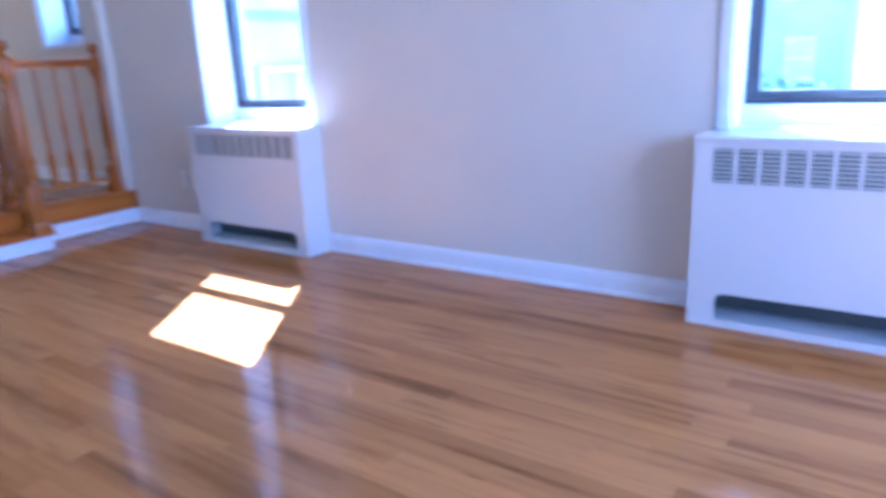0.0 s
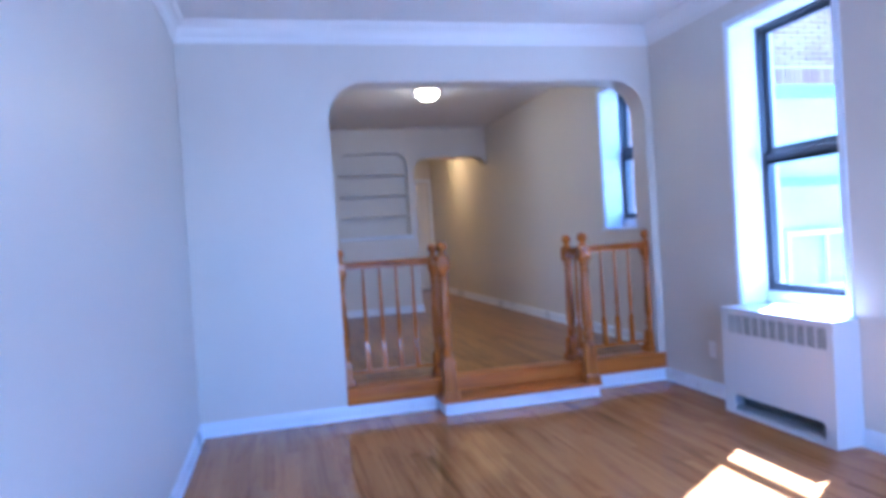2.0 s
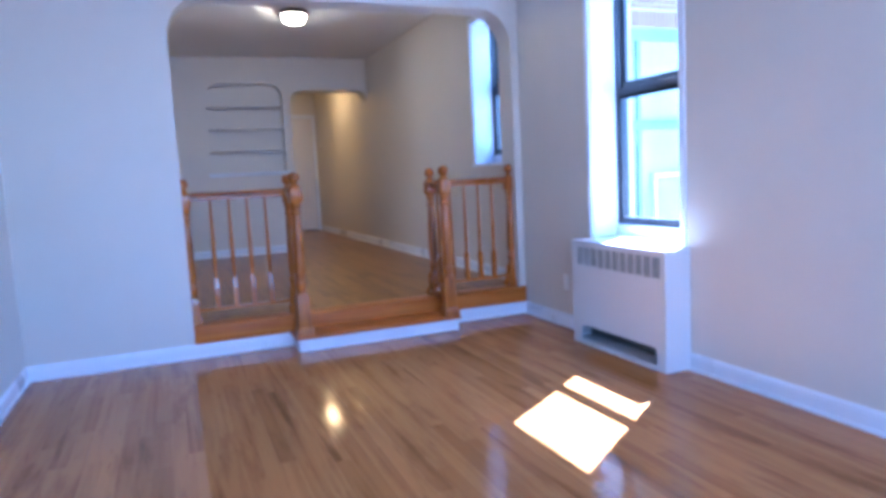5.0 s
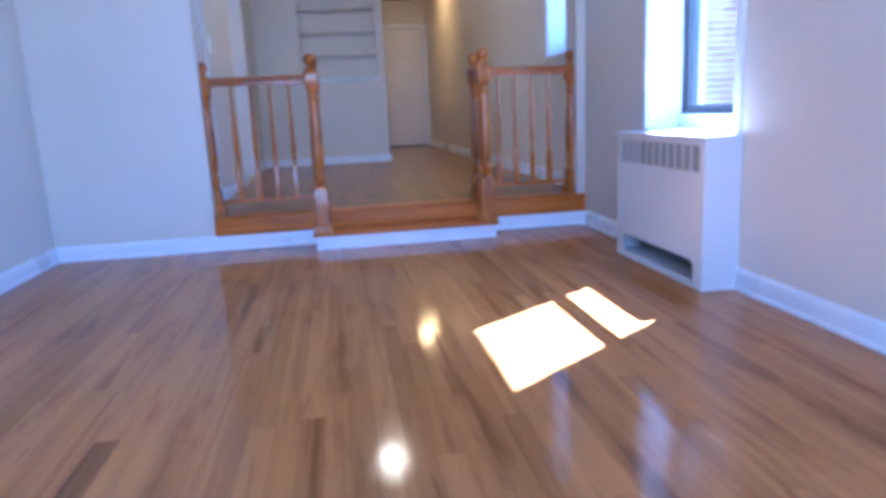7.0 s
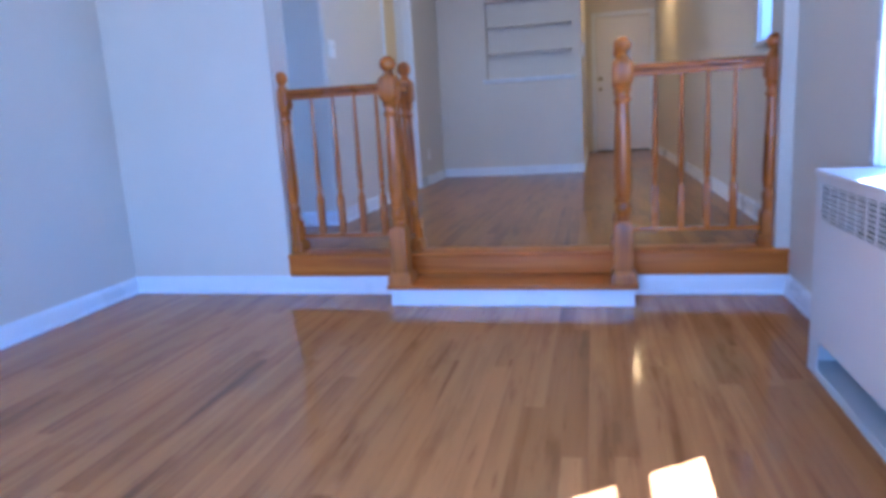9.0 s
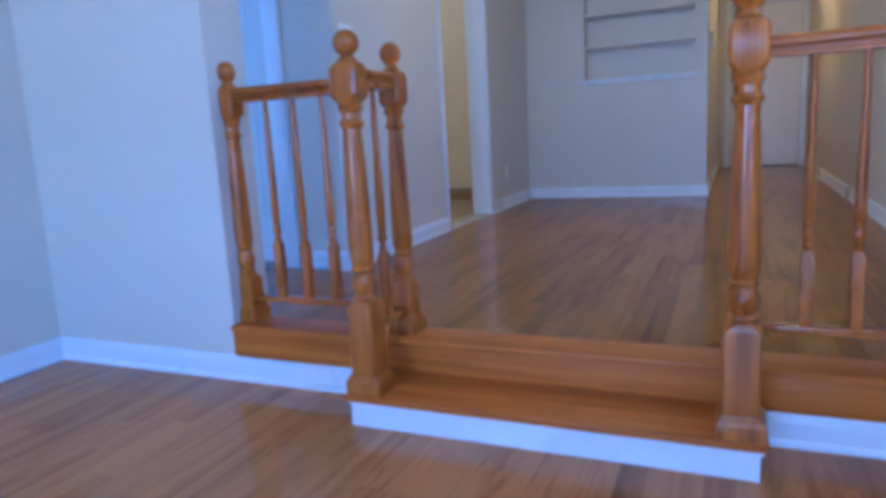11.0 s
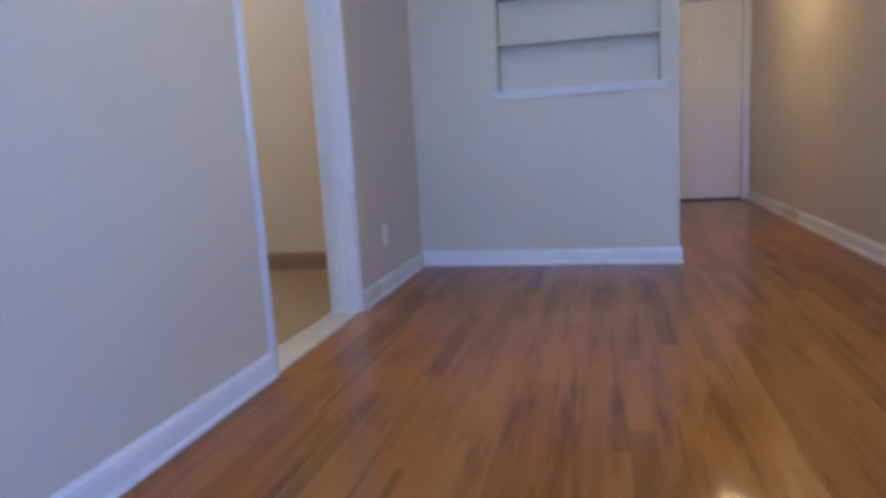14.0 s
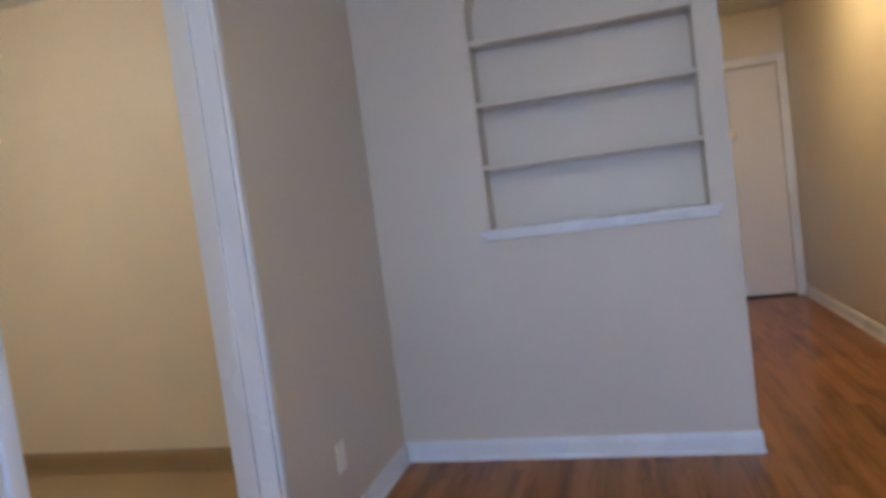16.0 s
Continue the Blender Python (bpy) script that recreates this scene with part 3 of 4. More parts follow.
def window(name, x0, x1, z0, z1, face, rail, nose, depth=0.20):
    """Double-hung window in its reveal: dark sashes, white narrow casing and stool."""
    root = new(name)
    root.location = (0, 0, 0)
    tagged(root, "dark bronze double-hung window in a white reveal", "window", kind="structure")
    f0 = z0 + 0.075
    bm = bmesh.new()
    ring(bm, x0 + 0.002, x1 - 0.002, f0, z1 - 0.002, depth, depth + 0.09, 0.022)
    mesh_ob("frame", bm, BRONZE, True, root)
    bm = bmesh.new()
    ring(bm, x0 + 0.022, x1 - 0.022, f0 + 0.022, rail - 0.02, depth + 0.006, depth + 0.036, 0.032)
    put_box(bm, x0 + 0.022, x1 - 0.022, depth + 0.006, depth + 0.038, rail - 0.052, rail + 0.02, 0.004)
    put_box(bm, (x0 + x1) / 2 - 0.025, (x0 + x1) / 2 + 0.025, depth + 0.008, depth + 0.03, rail + 0.0195, rail + 0.027, 0.003)
    mesh_ob("lower_sash", bm, BRONZE, True, root)
    bm = bmesh.new()
    ring(bm, x0 + 0.022, x1 - 0.022, rail + 0.03, z1 - 0.022, depth + 0.044, depth + 0.074, 0.030)
    put_box(bm, x0 + 0.022, x1 - 0.022, depth + 0.042, depth + 0.074, rail - 0.02, rail + 0.062, 0.004)
    mesh_ob("upper_sash", bm, BRONZE, True, root)
    for (za, zb, yy) in ((f0 + 0.05, rail - 0.01, depth + 0.02), (rail + 0.01, z1 - 0.046, depth + 0.058)):
        p = box("pane", x0 + 0.048, x1 - 0.048, yy, yy + 0.004, za, zb, GLASS, 0, root)
        p.visible_shadow = False
    # reveal lining, narrow casing, stool
    bm = bmesh.new()
    put_box(bm, x0 - 0.001, x0 + 0.006, face + 0.004, depth, z0, z1, 0)
    put_box(bm, x1 - 0.006, x1 + 0.001, face + 0.004, depth, z0, z1, 0)
    put_box(bm, x0, x1, face + 0.004, depth, z1 - 0.006, z1 + 0.001, 0)
    put_box(bm, x0, x1, depth - 0.02, depth + 0.1, z0, f0 + 0.004, 0.004)
    mesh_ob("reveal", bm, TRIM, False, root)
    bm = bmesh.new()
    put_box(bm, x0 - 0.045, x0, face - 0.012, face + 0.006, z0 + 0.003, z1 + 0.045, 0.004)
    put_box(bm, x1, x1 + 0.045, face - 0.012, face + 0.006, z0 + 0.003, z1 + 0.045, 0.004)
    put_box(bm, x0, x1, face - 0.012, face + 0.006, z1, z1 + 0.045, 0.004)
    mesh_ob("casing", bm, TRIM, True, root)
    bm = bmesh.new()
    put_box(bm, x0 - (0.055 if nose else 0.0), x1 + (0.055 if nose else 0.0), face - nose, depth - 0.02, z0 - 0.022, z0 + 0.002, 0.003)
    mesh_ob("sill", bm, TRIM, True, root)
    return root


window("window_1", *W1, *WZ, 0.0, 1.66, 0.0)
window("window_2", *W2, *WZ, 0.0, 1.66, 0.0)
window("window_3", *W3, *WZ3, DR, 1.93, 0.025, 0.245)
bm = bmesh.new()
for a, c in ((BW[0], BW[0] + 0.05), ((BW[0] + BW[1]) / 2 - 0.03, (BW[0] + BW[1]) / 2 + 0.03), (BW[1] - 0.05, BW[1])):
    put_box(bm, BACK + 0.03, BACK + 0.08, a, c, BW[2], BW[3], 0.003)
for c, d in ((BW[2], BW[2] + 0.05), (BW[3] - 0.05, BW[3])):
    put_box(bm, BACK + 0.03, BACK + 0.08, BW[0] + 0.05, BW[1] - 0.05, c, d, 0.003)
tagged(mesh_ob("window_4", bm, BRONZE, True), "dark bronze frame of the wide end window", "window", kind="structure")


# ---- radiator covers under the two windows ----
def radiator_cover(x0, x1):
    root = new("radiator_cover")
    root.location = (x0, 0, 0)
    tagged(root, "white enamelled metal radiator cover below the window", "radiator cover", "radiator covers below the windows")
    w, d, h = x1 - x0, 0.178, 0.690
    g0, g1, gz0, gz1 = 0.062, w - 0.045, 0.530, 0.648
    s0, s1, sz0, sz1 = 0.095, w - 0.080, 0.028, 0.128
    t = 0.003
    bm = bmesh.new()
    # front sheet round grille and bottom slot
    put_box(bm, 0, g0, -d, -d + t, 0, h - 0.02)
    put_box(bm, g1, w, -d, -d + t, 0, h - 0.02)
    put_box(bm, g0, g1, -d, -d + t, gz1, h - 0.02)
    put_box(bm, g0, g1, -d, -d + t, sz1 + 0.0, gz0)
    put_box(bm, g0, s0, -d, -d + t, 0, sz1)
    put_box(bm, s1, g1, -d, -d + t, 0, sz1)
    put_box(bm, s0, s1, -d, -d + t, 0, sz0)
    # rounded upper corners of the slot
    for cx, sg in ((s0, 1), (s1, -1)):
        r = 0.028
        pts = [(cx, sz1)] + [(cx + sg * (r - r * math.cos(math.pi / 2 * i / 6)), sz1 - r + r * math.sin(math.pi / 2 * i / 6)) for i in range(7)]
        a = [bm.verts.new((x, -d, z)) for x, z in pts]
        b = [bm.verts.new((x, -d + t, z)) for x, z in pts]
        bm.faces.new(a)
        bm.faces.new(list(reversed(b)))
        for i in range(len(a)):
            j = (i + 1) % len(a)
            bm.faces.new((a[i], b[i], b[j], a[j]))
    put_box(bm, 0, t, -d + t, -0.002, 0, h - 0.02)
    put_box(bm, w - t, w, -d + t, -0.002, 0, h - 0.02)
    put_box(bm, t, w - t, -d + t, -0.03, 0.022, 0.028)
    mesh_ob("body", bm, COVER, False, root)
    bm = bmesh.new()
    put_box(bm, -0.004, w + 0.004, -d - 0.008, -0.002, h - 0.02, h, 0.006)
    mesh_ob("top", bm, COVER, True, root)
    # back sheet near black, painted shade behind the slits
    bm = bmesh.new()
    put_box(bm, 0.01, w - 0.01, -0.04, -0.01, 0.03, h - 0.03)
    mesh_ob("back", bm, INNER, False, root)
    # cast fins of the radiator inside, in the same painted shade
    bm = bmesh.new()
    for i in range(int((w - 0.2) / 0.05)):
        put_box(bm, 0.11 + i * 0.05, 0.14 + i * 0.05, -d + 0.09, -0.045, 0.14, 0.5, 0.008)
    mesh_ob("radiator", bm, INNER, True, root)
    # grille: upright bars with thin louvres between
    n = 11
    pitch = (g1 - g0) / n
    bar = None
    for i in range(1, n):
        if bar is None:
            ob = box("grille_bar", -0.0065, 0.0065, -d + 0.0005, -d + t, gz0, gz1, COVER, 0.0, root)
            bar = ob.data
        else:
            ob = new("grille_bar", bar)
            ob.parent = root
        ob.location = (g0 + i * pitch, 0, 0)
    m = 8
    bm = bmesh.new()
    for j in range(m):
        z = gz0 + (j + 0.5) * (gz1 - gz0) / m
        put_box(bm, g0, g1, -d + 0.0008, -d + 0.0024, z - 0.0041, z + 0.0041)
    mesh_ob("louvres", bm, GRILLE, False, root)
    return root


cover = radiator_cover(*R1)
copy_thing(cover, pose(R2[0], 0, 0))


# ---- railings on both sides of the step ----
def newel(low, cut=0, k=1.0, lift=0.0):
    """Turned oak post, its origin on the raised floor; low: how far it reaches down to the tread."""
    bm = bmesh.new()
    f = -low
    put_frusta(bm, [(0.058, f), (0.058, f + 0.038), (0.055, f + 0.048), (0.049, f + 0.055), (0.047, f + 0.062)])
    top = 0.185
    put_frusta(bm, [(0.043, f + 0.062, 0.004), (0.043, top - 0.022, 0.004), (0.034, top, 0.018)])
    prof = [(0.030, top - 0.004), (0.034, top + 0.004), (0.037, top + 0.010), (0.034, top + 0.018), (0.029, top + 0.022), (0.033, top + 0.030),
            (0.037, top + 0.045), (0.039, top + 0.060), (0.035, top + 0.076), (0.029, top + 0.086), (0.028, top + 0.090), (0.034, top + 0.095),
            (0.036, top + 0.101), (0.033, top + 0.107), (0.031, top + 0.110), (0.036, top + 0.120), (0.038, top + 0.135), (0.0375, top + 0.20),
            (0.034, top + 0.36), (0.0285, top + 0.50), (0.027, top + 0.525), (0.034, top + 0.532), (0.037, top + 0.540), (0.034, top + 0.548),
            (0.029, top + 0.552), (0.029, top + 0.572), (0.036, top + 0.580), (0.038, top + 0.588), (0.034, top + 0.598), (0.030, top + 0.604)]
    put_lathe(bm, prof, 22)
    b0 = top + 0.598
    put_frusta(bm, [(0.032, b0, 0.018), (0.044, b0 + 0.024, 0.010), (0.044, b0 + 0.100, 0.010), (0.040, b0 + 0.114, 0.012), (0.034, b0 + 0.122, 0.014)])
    c = b0 + 0.120
    ball = [(0.024, c), (0.030, c + 0.006), (0.028, c + 0.012), (0.020, c + 0.020), (0.019, c + 0.026)]
    r = 0.039
    cz = c + 0.026 + r * 0.85
    for i in range(11):
        t = -math.pi / 2 * 0.64 + (math.pi / 2 * 1.62) * i / 10
        ball.append((max(0.002, r * math.cos(t)), cz + r * math.sin(t)))
    put_lathe(bm, ball, 22)
    for v in bm.verts:
        v.co.x, v.co.y = v.co.x * k, v.co.y * k
        if v.co.z > 0.3:
            v.co.z += lift
    if cut:
        # half post against the wall: only the side towards cut stays
        bmesh.ops.bisect_plane(bm, geom=list(bm.verts) + list(bm.edges) + list(bm.faces), plane_co=(0, -cut * 0.012, 0), plane_no=(0, -cut, 0), clear_outer=True)
        bmesh.ops.holes_fill(bm, edges=[e for e in bm.edges if e.is_boundary])
    return bm


def baluster():
    bm = bmesh.new()
    z0, z1 = 0.098, 0.845
    put_frusta(bm, [(0.0165, z0), (0.0165, 0.30), (0.010, 0.318)], corner=0.002)
    prof = [(0.010, 0.316), (0.013, 0.322), (0.014, 0.328), (0.010, 0.334), (0.009, 0.340), (0.014, 0.350), (0.0155, 0.362), (0.012, 0.374), (0.010, 0.380),
            (0.0145, 0.386), (0.0145, 0.392), (0.011, 0.398), (0.0145, 0.41), (0.0140, 0.48), (0.0105, 0.68), (0.0085, z1)]
    put_lathe(bm, prof, 12)
    return bm


def rail_bar(y0, y1, x, axis):
    """Moulded handrail between two posts."""
    prof = [(-0.026, 0.845), (0.026, 0.845), (0.026, 0.853), (0.019, 0.858), (0.019, 0.868), (0.030, 0.876), (0.031, 0.888), (0.024, 0.899), (0.0, 0.903), (-0.024, 0.899), (-0.031, 0.888), (-0.030, 0.876), (-0.019, 0.868), (-0.019, 0.858), (-0.026, 0.853)]
    bm = bmesh.new()
    rows = []
    for w in (y0, y1):
        rows.append([bm.verts.new((x + d, w, z) if axis == 'y' else (w, x + d, z)) for d, z in prof])
    n = len(prof)
    for i in range(n):
        bm.faces.new((rows[0][i], rows[0][(i + 1) % n], rows[1][(i + 1) % n], rows[1][i]))
    bm.faces.new(rows[0])
    bm.faces.new(list(reversed(rows[1])))
    return bm


NEWEL_UP, NEWEL_LOW, BAL = None, None, None


def railing(y_wall, y_step, label):
    global NEWEL_UP, NEWEL_LOW, BAL
    root = new("railing")
    root.location = (0, 0, UP + 0.003)
    tagged(root, label, "railing", "railings beside the step")
    xb, xf = -0.092, 0.192
    sg = 1 if y_step > y_wall else -1
    half = mesh_ob("newel_post", newel(0.0, sg, 0.92), RAILW, True, root)
    half.location = (xb, y_wall, 0)
    for (x, y, low) in ((xb, y_step, False), (xf, y_step, True)):
        if low and NEWEL_LOW is None:
            p = mesh_ob("newel_post", newel(UP + 0.003 - STEP_Z, 0, 1.03, 0.010), RAILW, True, root)
            NEWEL_LOW = p.data
        elif not low and NEWEL_UP is None:
            p = mesh_ob("newel_post", newel(0.0, 0, 0.92), RAILW, True, root)
            NEWEL_UP = p.data
        else:
            p = new("newel_post", NEWEL_LOW if low else NEWEL_UP)
            p.parent = root
        p.location = (x, y, 0)
    a, b = sorted((y_wall + sg * 0.042, y_step - sg * 0.042))
    mesh_ob("handrail", rail_bar(a, b, xb, 'y'), RAILH, True, root)
    mesh_ob("handrail", rail_bar(xb + 0.042, xf - 0.042, y_step, 'x'), RAILX, True, root)
    bm = bmesh.new()
    put_box(bm, xb - 0.024, xb + 0.024, a, b, 0.080, 0.100, 0.004)
    mesh_ob("bottom_rail", bm, RAILH, True, root)
    bm = bmesh.new()
    put_box(bm, xb + 0.042, xf - 0.042, y_step - 0.024, y_step + 0.024, 0.080, 0.100, 0.004)
    mesh_ob("bottom_rail", bm, RAILX, True, root)
    spots = [(xb, a + (b - a) * (i + 1) / 5) for i in range(4)] + [((xb + xf) / 2, y_step)]
    for x, y in spots:
        if BAL is None:
            p = mesh_ob("baluster", baluster(), RAILW, True, root)
            BAL = p.data
        else:
            p = new("baluster", BAL)
            p.parent = root
        p.location = (x, y, 0)
    return root


railing(A0 + 0.0125, -1.862, "varnished honey oak railing with turned posts by the wall")
railing(A1 - 0.0125, -0.766, "varnished honey oak railing with turned posts by the window")


# ---- niche shelves and sill ----
for z in (1.615, 1.905, 2.19):
    tagged(box("niche_shelf", NX - 0.148, NX - 0.012, N0 + 0.001, N1 - 0.001, z - 0.012, z + 0.012, WALL, 0.004), "white painted fixed shelf in the wall niche", "shelf", "shelves in the wall niche", "structure")
bm = bmesh.new()
put_box(bm, NX + 0.001, NX + 0.026, N0 - 0.03, N1 + 0.03, NB - 0.045, NB - 0.02, 0.004)
put_box(bm, NX - 0.14, NX + 0.035, N0 - 0.045, N1 + 0.045, NB - 0.02, NB + 0.002, 0.005)
tagged(mesh_ob("niche_sill", bm, TRIM, True), "white painted moulded sill under the niche", "sill", kind="structure")


# ---- doors ----
def panel_door(name, panels, w, h, mat, label):
    """Leaf in the y-z plane, front towards +x, origin at its lower corner."""
    root = new(name)
    tagged(root, label, "door", kind="structure")
    bm = bmesh.new()
    put_box(bm, -0.045, -0.008, 0.0, w, 0.0, h, 0.002)
    ys = sorted({0.0, w, *[p[0] for p in panels], *[p[1] for p in panels]})
    zs = sorted({0.0, h, *[p[2] for p in panels], *[p[3] for p in panels]})
    for i in range(len(ys) - 1):
        for j in range(len(zs) - 1):
            ym, zm = (ys[i] + ys[i + 1]) / 2, (zs[j] + zs[j + 1]) / 2
            if not any(a < ym < b and c < zm < d for a, b, c, d in panels):
                put_box(bm, -0.009, 0.0, ys[i], ys[i + 1], zs[j], zs[j + 1])
    for a, b, c, d in panels:
        put_box(bm, -0.009, -0.002, a + 0.03, b - 0.03, c + 0.03, d - 0.03, 0.004)
    mesh_ob("leaf", bm, mat, False, root)
    return root


def knob(root, y, z, r, mat, plate=True):
    bm = bmesh.new()
    put_lathe(bm, [(r * 1.25, 0), (r * 1.25, 0.006), (r * 0.5, 0.009), (r * 0.45, 0.03), (r * 0.9, 0.038), (r, 0.048), (r * 0.85, 0.060), (r * 0.3, 0.064)], 16)
    bmesh.ops.rotate(bm, verts=bm.verts, cent=(0, 0, 0), matrix=Matrix.Rotation(radians(90), 3, 'Y'))
    bmesh.ops.translate(bm, verts=bm.verts, vec=(0.0, y, z))
    return tagged(mesh_ob("knob", bm, mat, True, root), "brass door knob")


DW_, DH_ = D_Y1 - D_Y0 - 0.008, D_TOP - UP - 0.03
ent = panel_door("door_entrance", [], DW_, DH_, DOORP, "closed off-white flush steel entrance door")
ent.location = (HX - 0.02, D_Y0 + 0.004, UP + 0.022)
knob(ent, 0.065, 0.99, 0.026, BRASS)
bm = bmesh.new()
put_box(bm, 0.0, 0.028, 0.02, 0.10, 1.12, 1.175, 0.005)
put_lathe(bm, [(0.012, 0.0), (0.012, 0.02), (0.004, 0.022)], 12, (0.02, 0.06, 1.175))
tagged(mesh_ob("rim_lock", bm, BRASS, True, ent), "brass rim lock")
bm = bmesh.new()
put_lathe(bm, [(0.046, 0), (0.046, 0.005), (0.042, 0.012), (0.034, 0.018), (0.022, 0.023), (0.009, 0.025)], 20)
bmesh.ops.rotate(bm, verts=bm.verts, cent=(0, 0, 0), matrix=Matrix.Rotation(radians(90), 3, 'Y'))
bmesh.ops.translate(bm, verts=bm.verts, vec=(0.0, DW_ / 2, 1.50))
tagged(mesh_ob("viewer", bm, VIEWER_WHITE, True, ent), "round door viewer with its glint painted white")
bm = bmesh.new()
put_lathe(bm, [(0.008, 0.0), (0.008, 0.012), (0.005, 0.014)], 14)
bmesh.ops.rotate(bm, verts=bm.verts, cent=(0, 0, 0), matrix=Matrix.Rotation(radians(90), 3, 'Y'))
bmesh.ops.translate(bm, verts=bm.verts, vec=(0.015, DW_ / 2, 1.50))
mesh_ob("lens", bm, DARK, True, ent)
bm = bmesh.new()
for z in (0.2, 1.1, 1.9):
    put_box(bm, -0.004, 0.012, DW_ - 0.004, DW_ + 0.012, z, z + 0.1, 0.004)
mesh_ob("hinge", bm, DOORP, True, ent)
# unseen block added behind the door, stops daylight at its gaps
tagged(box("door_light_stop", HX - 0.5, HX - 0.2, D_Y0 - 0.2, D_Y1 + 0.2, UP - 0.1, D_TOP + 0.2, DARK), "unseen dark block added behind the entrance door", "wall", kind="structure")
# saddle coloured near black for the shade in the gap below the door
tagged(box("door_saddle", HX - 0.2, HX - 0.0, D_Y0, D_Y1, UP - 0.02, UP + 0.012, DARK, 0.003), "saddle under the entrance door, gap shade painted on", "threshold", kind="structure")


def casing(axis, plane, out, u0, u1, ztop, width, proud, z0=None, label="white painted narrow door casing"):
    z0 = UP if z0 is None else z0
    bm = bmesh.new()

    def seg(a, b, c, d):
        lo, hi = sorted((plane, plane + out * proud))
        if axis == 'x':
            put_box(bm, lo, hi, a, b, c, d, 0.004)
        else:
            put_box(bm, a, b, lo, hi, c, d, 0.004)
    seg(u0 - width, u0, z0, ztop + width)
    seg(u1, u1 + width, z0, ztop + width)
    seg(u0, u1, ztop, ztop + width)
    return tagged(mesh_ob("door_casing", bm, TRIM, True), label, "door casing", kind="structure")


casing('x', HX, 1, D_Y0, D_Y1, D_TOP, 0.072, 0.018)
casing('y', DW, 1, E0, E1, E_TOP, 0.032, 0.016)
casing('x', NOOK, 1, K0, K1, K_TOP, 0.10, 0.02)
bm = bmesh.new()
put_box(bm, E0 - 0.001, E0 + 0.014, DW - 0.152, DW + 0.004, UP, E_TOP)
put_box(bm, E1 - 0.014, E1 + 0.001, DW - 0.152, DW + 0.004, UP, E_TOP)
put_box(bm, E0 + 0.014, E1 - 0.014, DW - 0.152, DW + 0.004, E_TOP - 0.014, E_TOP + 0.001)
put_box(bm, E0 + 0.014, E0 + 0.026, DW - 0.10, DW - 0.065, UP, E_TOP - 0.014)
tagged(mesh_ob("door_jamb", bm, TRIM, False), "white painted door jamb of the open doorway", "door jamb", kind="structure")

KW, KH = K1 - K0 - 0.006, K_TOP - UP - 0.026
cl = panel_door("door_closet", [(0.10, KW / 2 - 0.05, 0.22, 0.92), (KW / 2 + 0.05, KW - 0.10, 0.22, 0.92), (0.10, KW / 2 - 0.05, 1.06, 1.60), (KW / 2 + 0.05, KW - 0.10, 1.06, 1.60),
                                (0.10, KW / 2 - 0.05, 1.70, 1.92), (KW / 2 + 0.05, KW - 0.10, 1.70, 1.92)], KW, KH, CLOSETP, "closed white six-panel closet door")
cl.location = (NOOK - 0.025, K0 + 0.003, UP + 0.022)
knob(cl, 0.06, 0.95, 0.025, BRASS)
# solid dark block added in place of the shade behind this door
tagged(box("closet_dark_block", NOOK - 0.4, NOOK - 0.15, K0 - 0.05, K1 + 0.05, UP - 0.01, K_TOP + 0.05, DARK), "unseen dark block added as shade behind the closet door", "closet", kind="structure")


# ---- lamps, plates, small fittings ----
def dome_lamp(x, y, glass, label):
    root = new("ceiling_lamp")
    root.location = (x, y, CEIL)
    tagged(root, label, "ceiling lamp", "flush dome ceiling lamps")
    bm = bmesh.new()
    put_lathe(bm, [(0.120, 0.0), (0.132, -0.010), (0.146, -0.026), (0.150, -0.034), (0.148, -0.046), (0.140, -0.054), (0.112, -0.056)], 32)
    mesh_ob("rim", bm, ANTIQUE, True, root)
    bm = bmesh.new()
    prof = [(0.106, -0.045)]
    for i in range(9):
        t = math.pi / 2 * i / 8
        prof.append((max(0.004, 0.114 * math.cos(t)), -0.054 - 0.078 * math.sin(t)))
    put_lathe(bm, prof, 32)
    mesh_ob("dome", bm, glass, True, root)
    bm = bmesh.new()
    put_lathe(bm, [(0.010, -0.132), (0.012, -0.138), (0.006, -0.148), (0.001, -0.150)], 14)
    mesh_ob("finial", bm, NICKEL, True, root)
    return root


dome_lamp(-1.98, -1.37, BULB_DINING, "lit flush dome ceiling lamp with antique metal rim")
dome_lamp(-6.0, -0.45, BULB_HALL, "lit warm dome ceiling lamp in the hall")
dome_lamp(-3.1, -4.2, BULB_SIDE, "lit warm dome ceiling lamp of the side room")


def wall_plate(name, x, y, z, w, h, normal, label, kind):
    bm = bmesh.new()
    put_box(bm, 0.0, 0.006, -w / 2, w / 2, -h / 2, h / 2, 0.002)
    if kind == "switch":
        for o in (-w / 4, w / 4):
            put_box(bm, 0.005, 0.008, o - 0.016, o + 0.016, -0.032, 0.032, 0.001)
            put_box(bm, 0.007, 0.012, o - 0.014, o + 0.014, 0.0, 0.028, 0.001)
    else:
        for o in (-0.021, 0.021):
            put_lathe(bm, [(0.017, 0.0), (0.017, 0.002), (0.015, 0.0025)], 16, (0, 0, 0))
    ob = mesh_ob(name, bm, PLATE, True)
    ob.location = (x, y, z)
    ob.rotation_euler = (0, 0, math.atan2(normal[1], normal[0]))
    return tagged(ob, label, "switch" if kind == "switch" else "outlet")


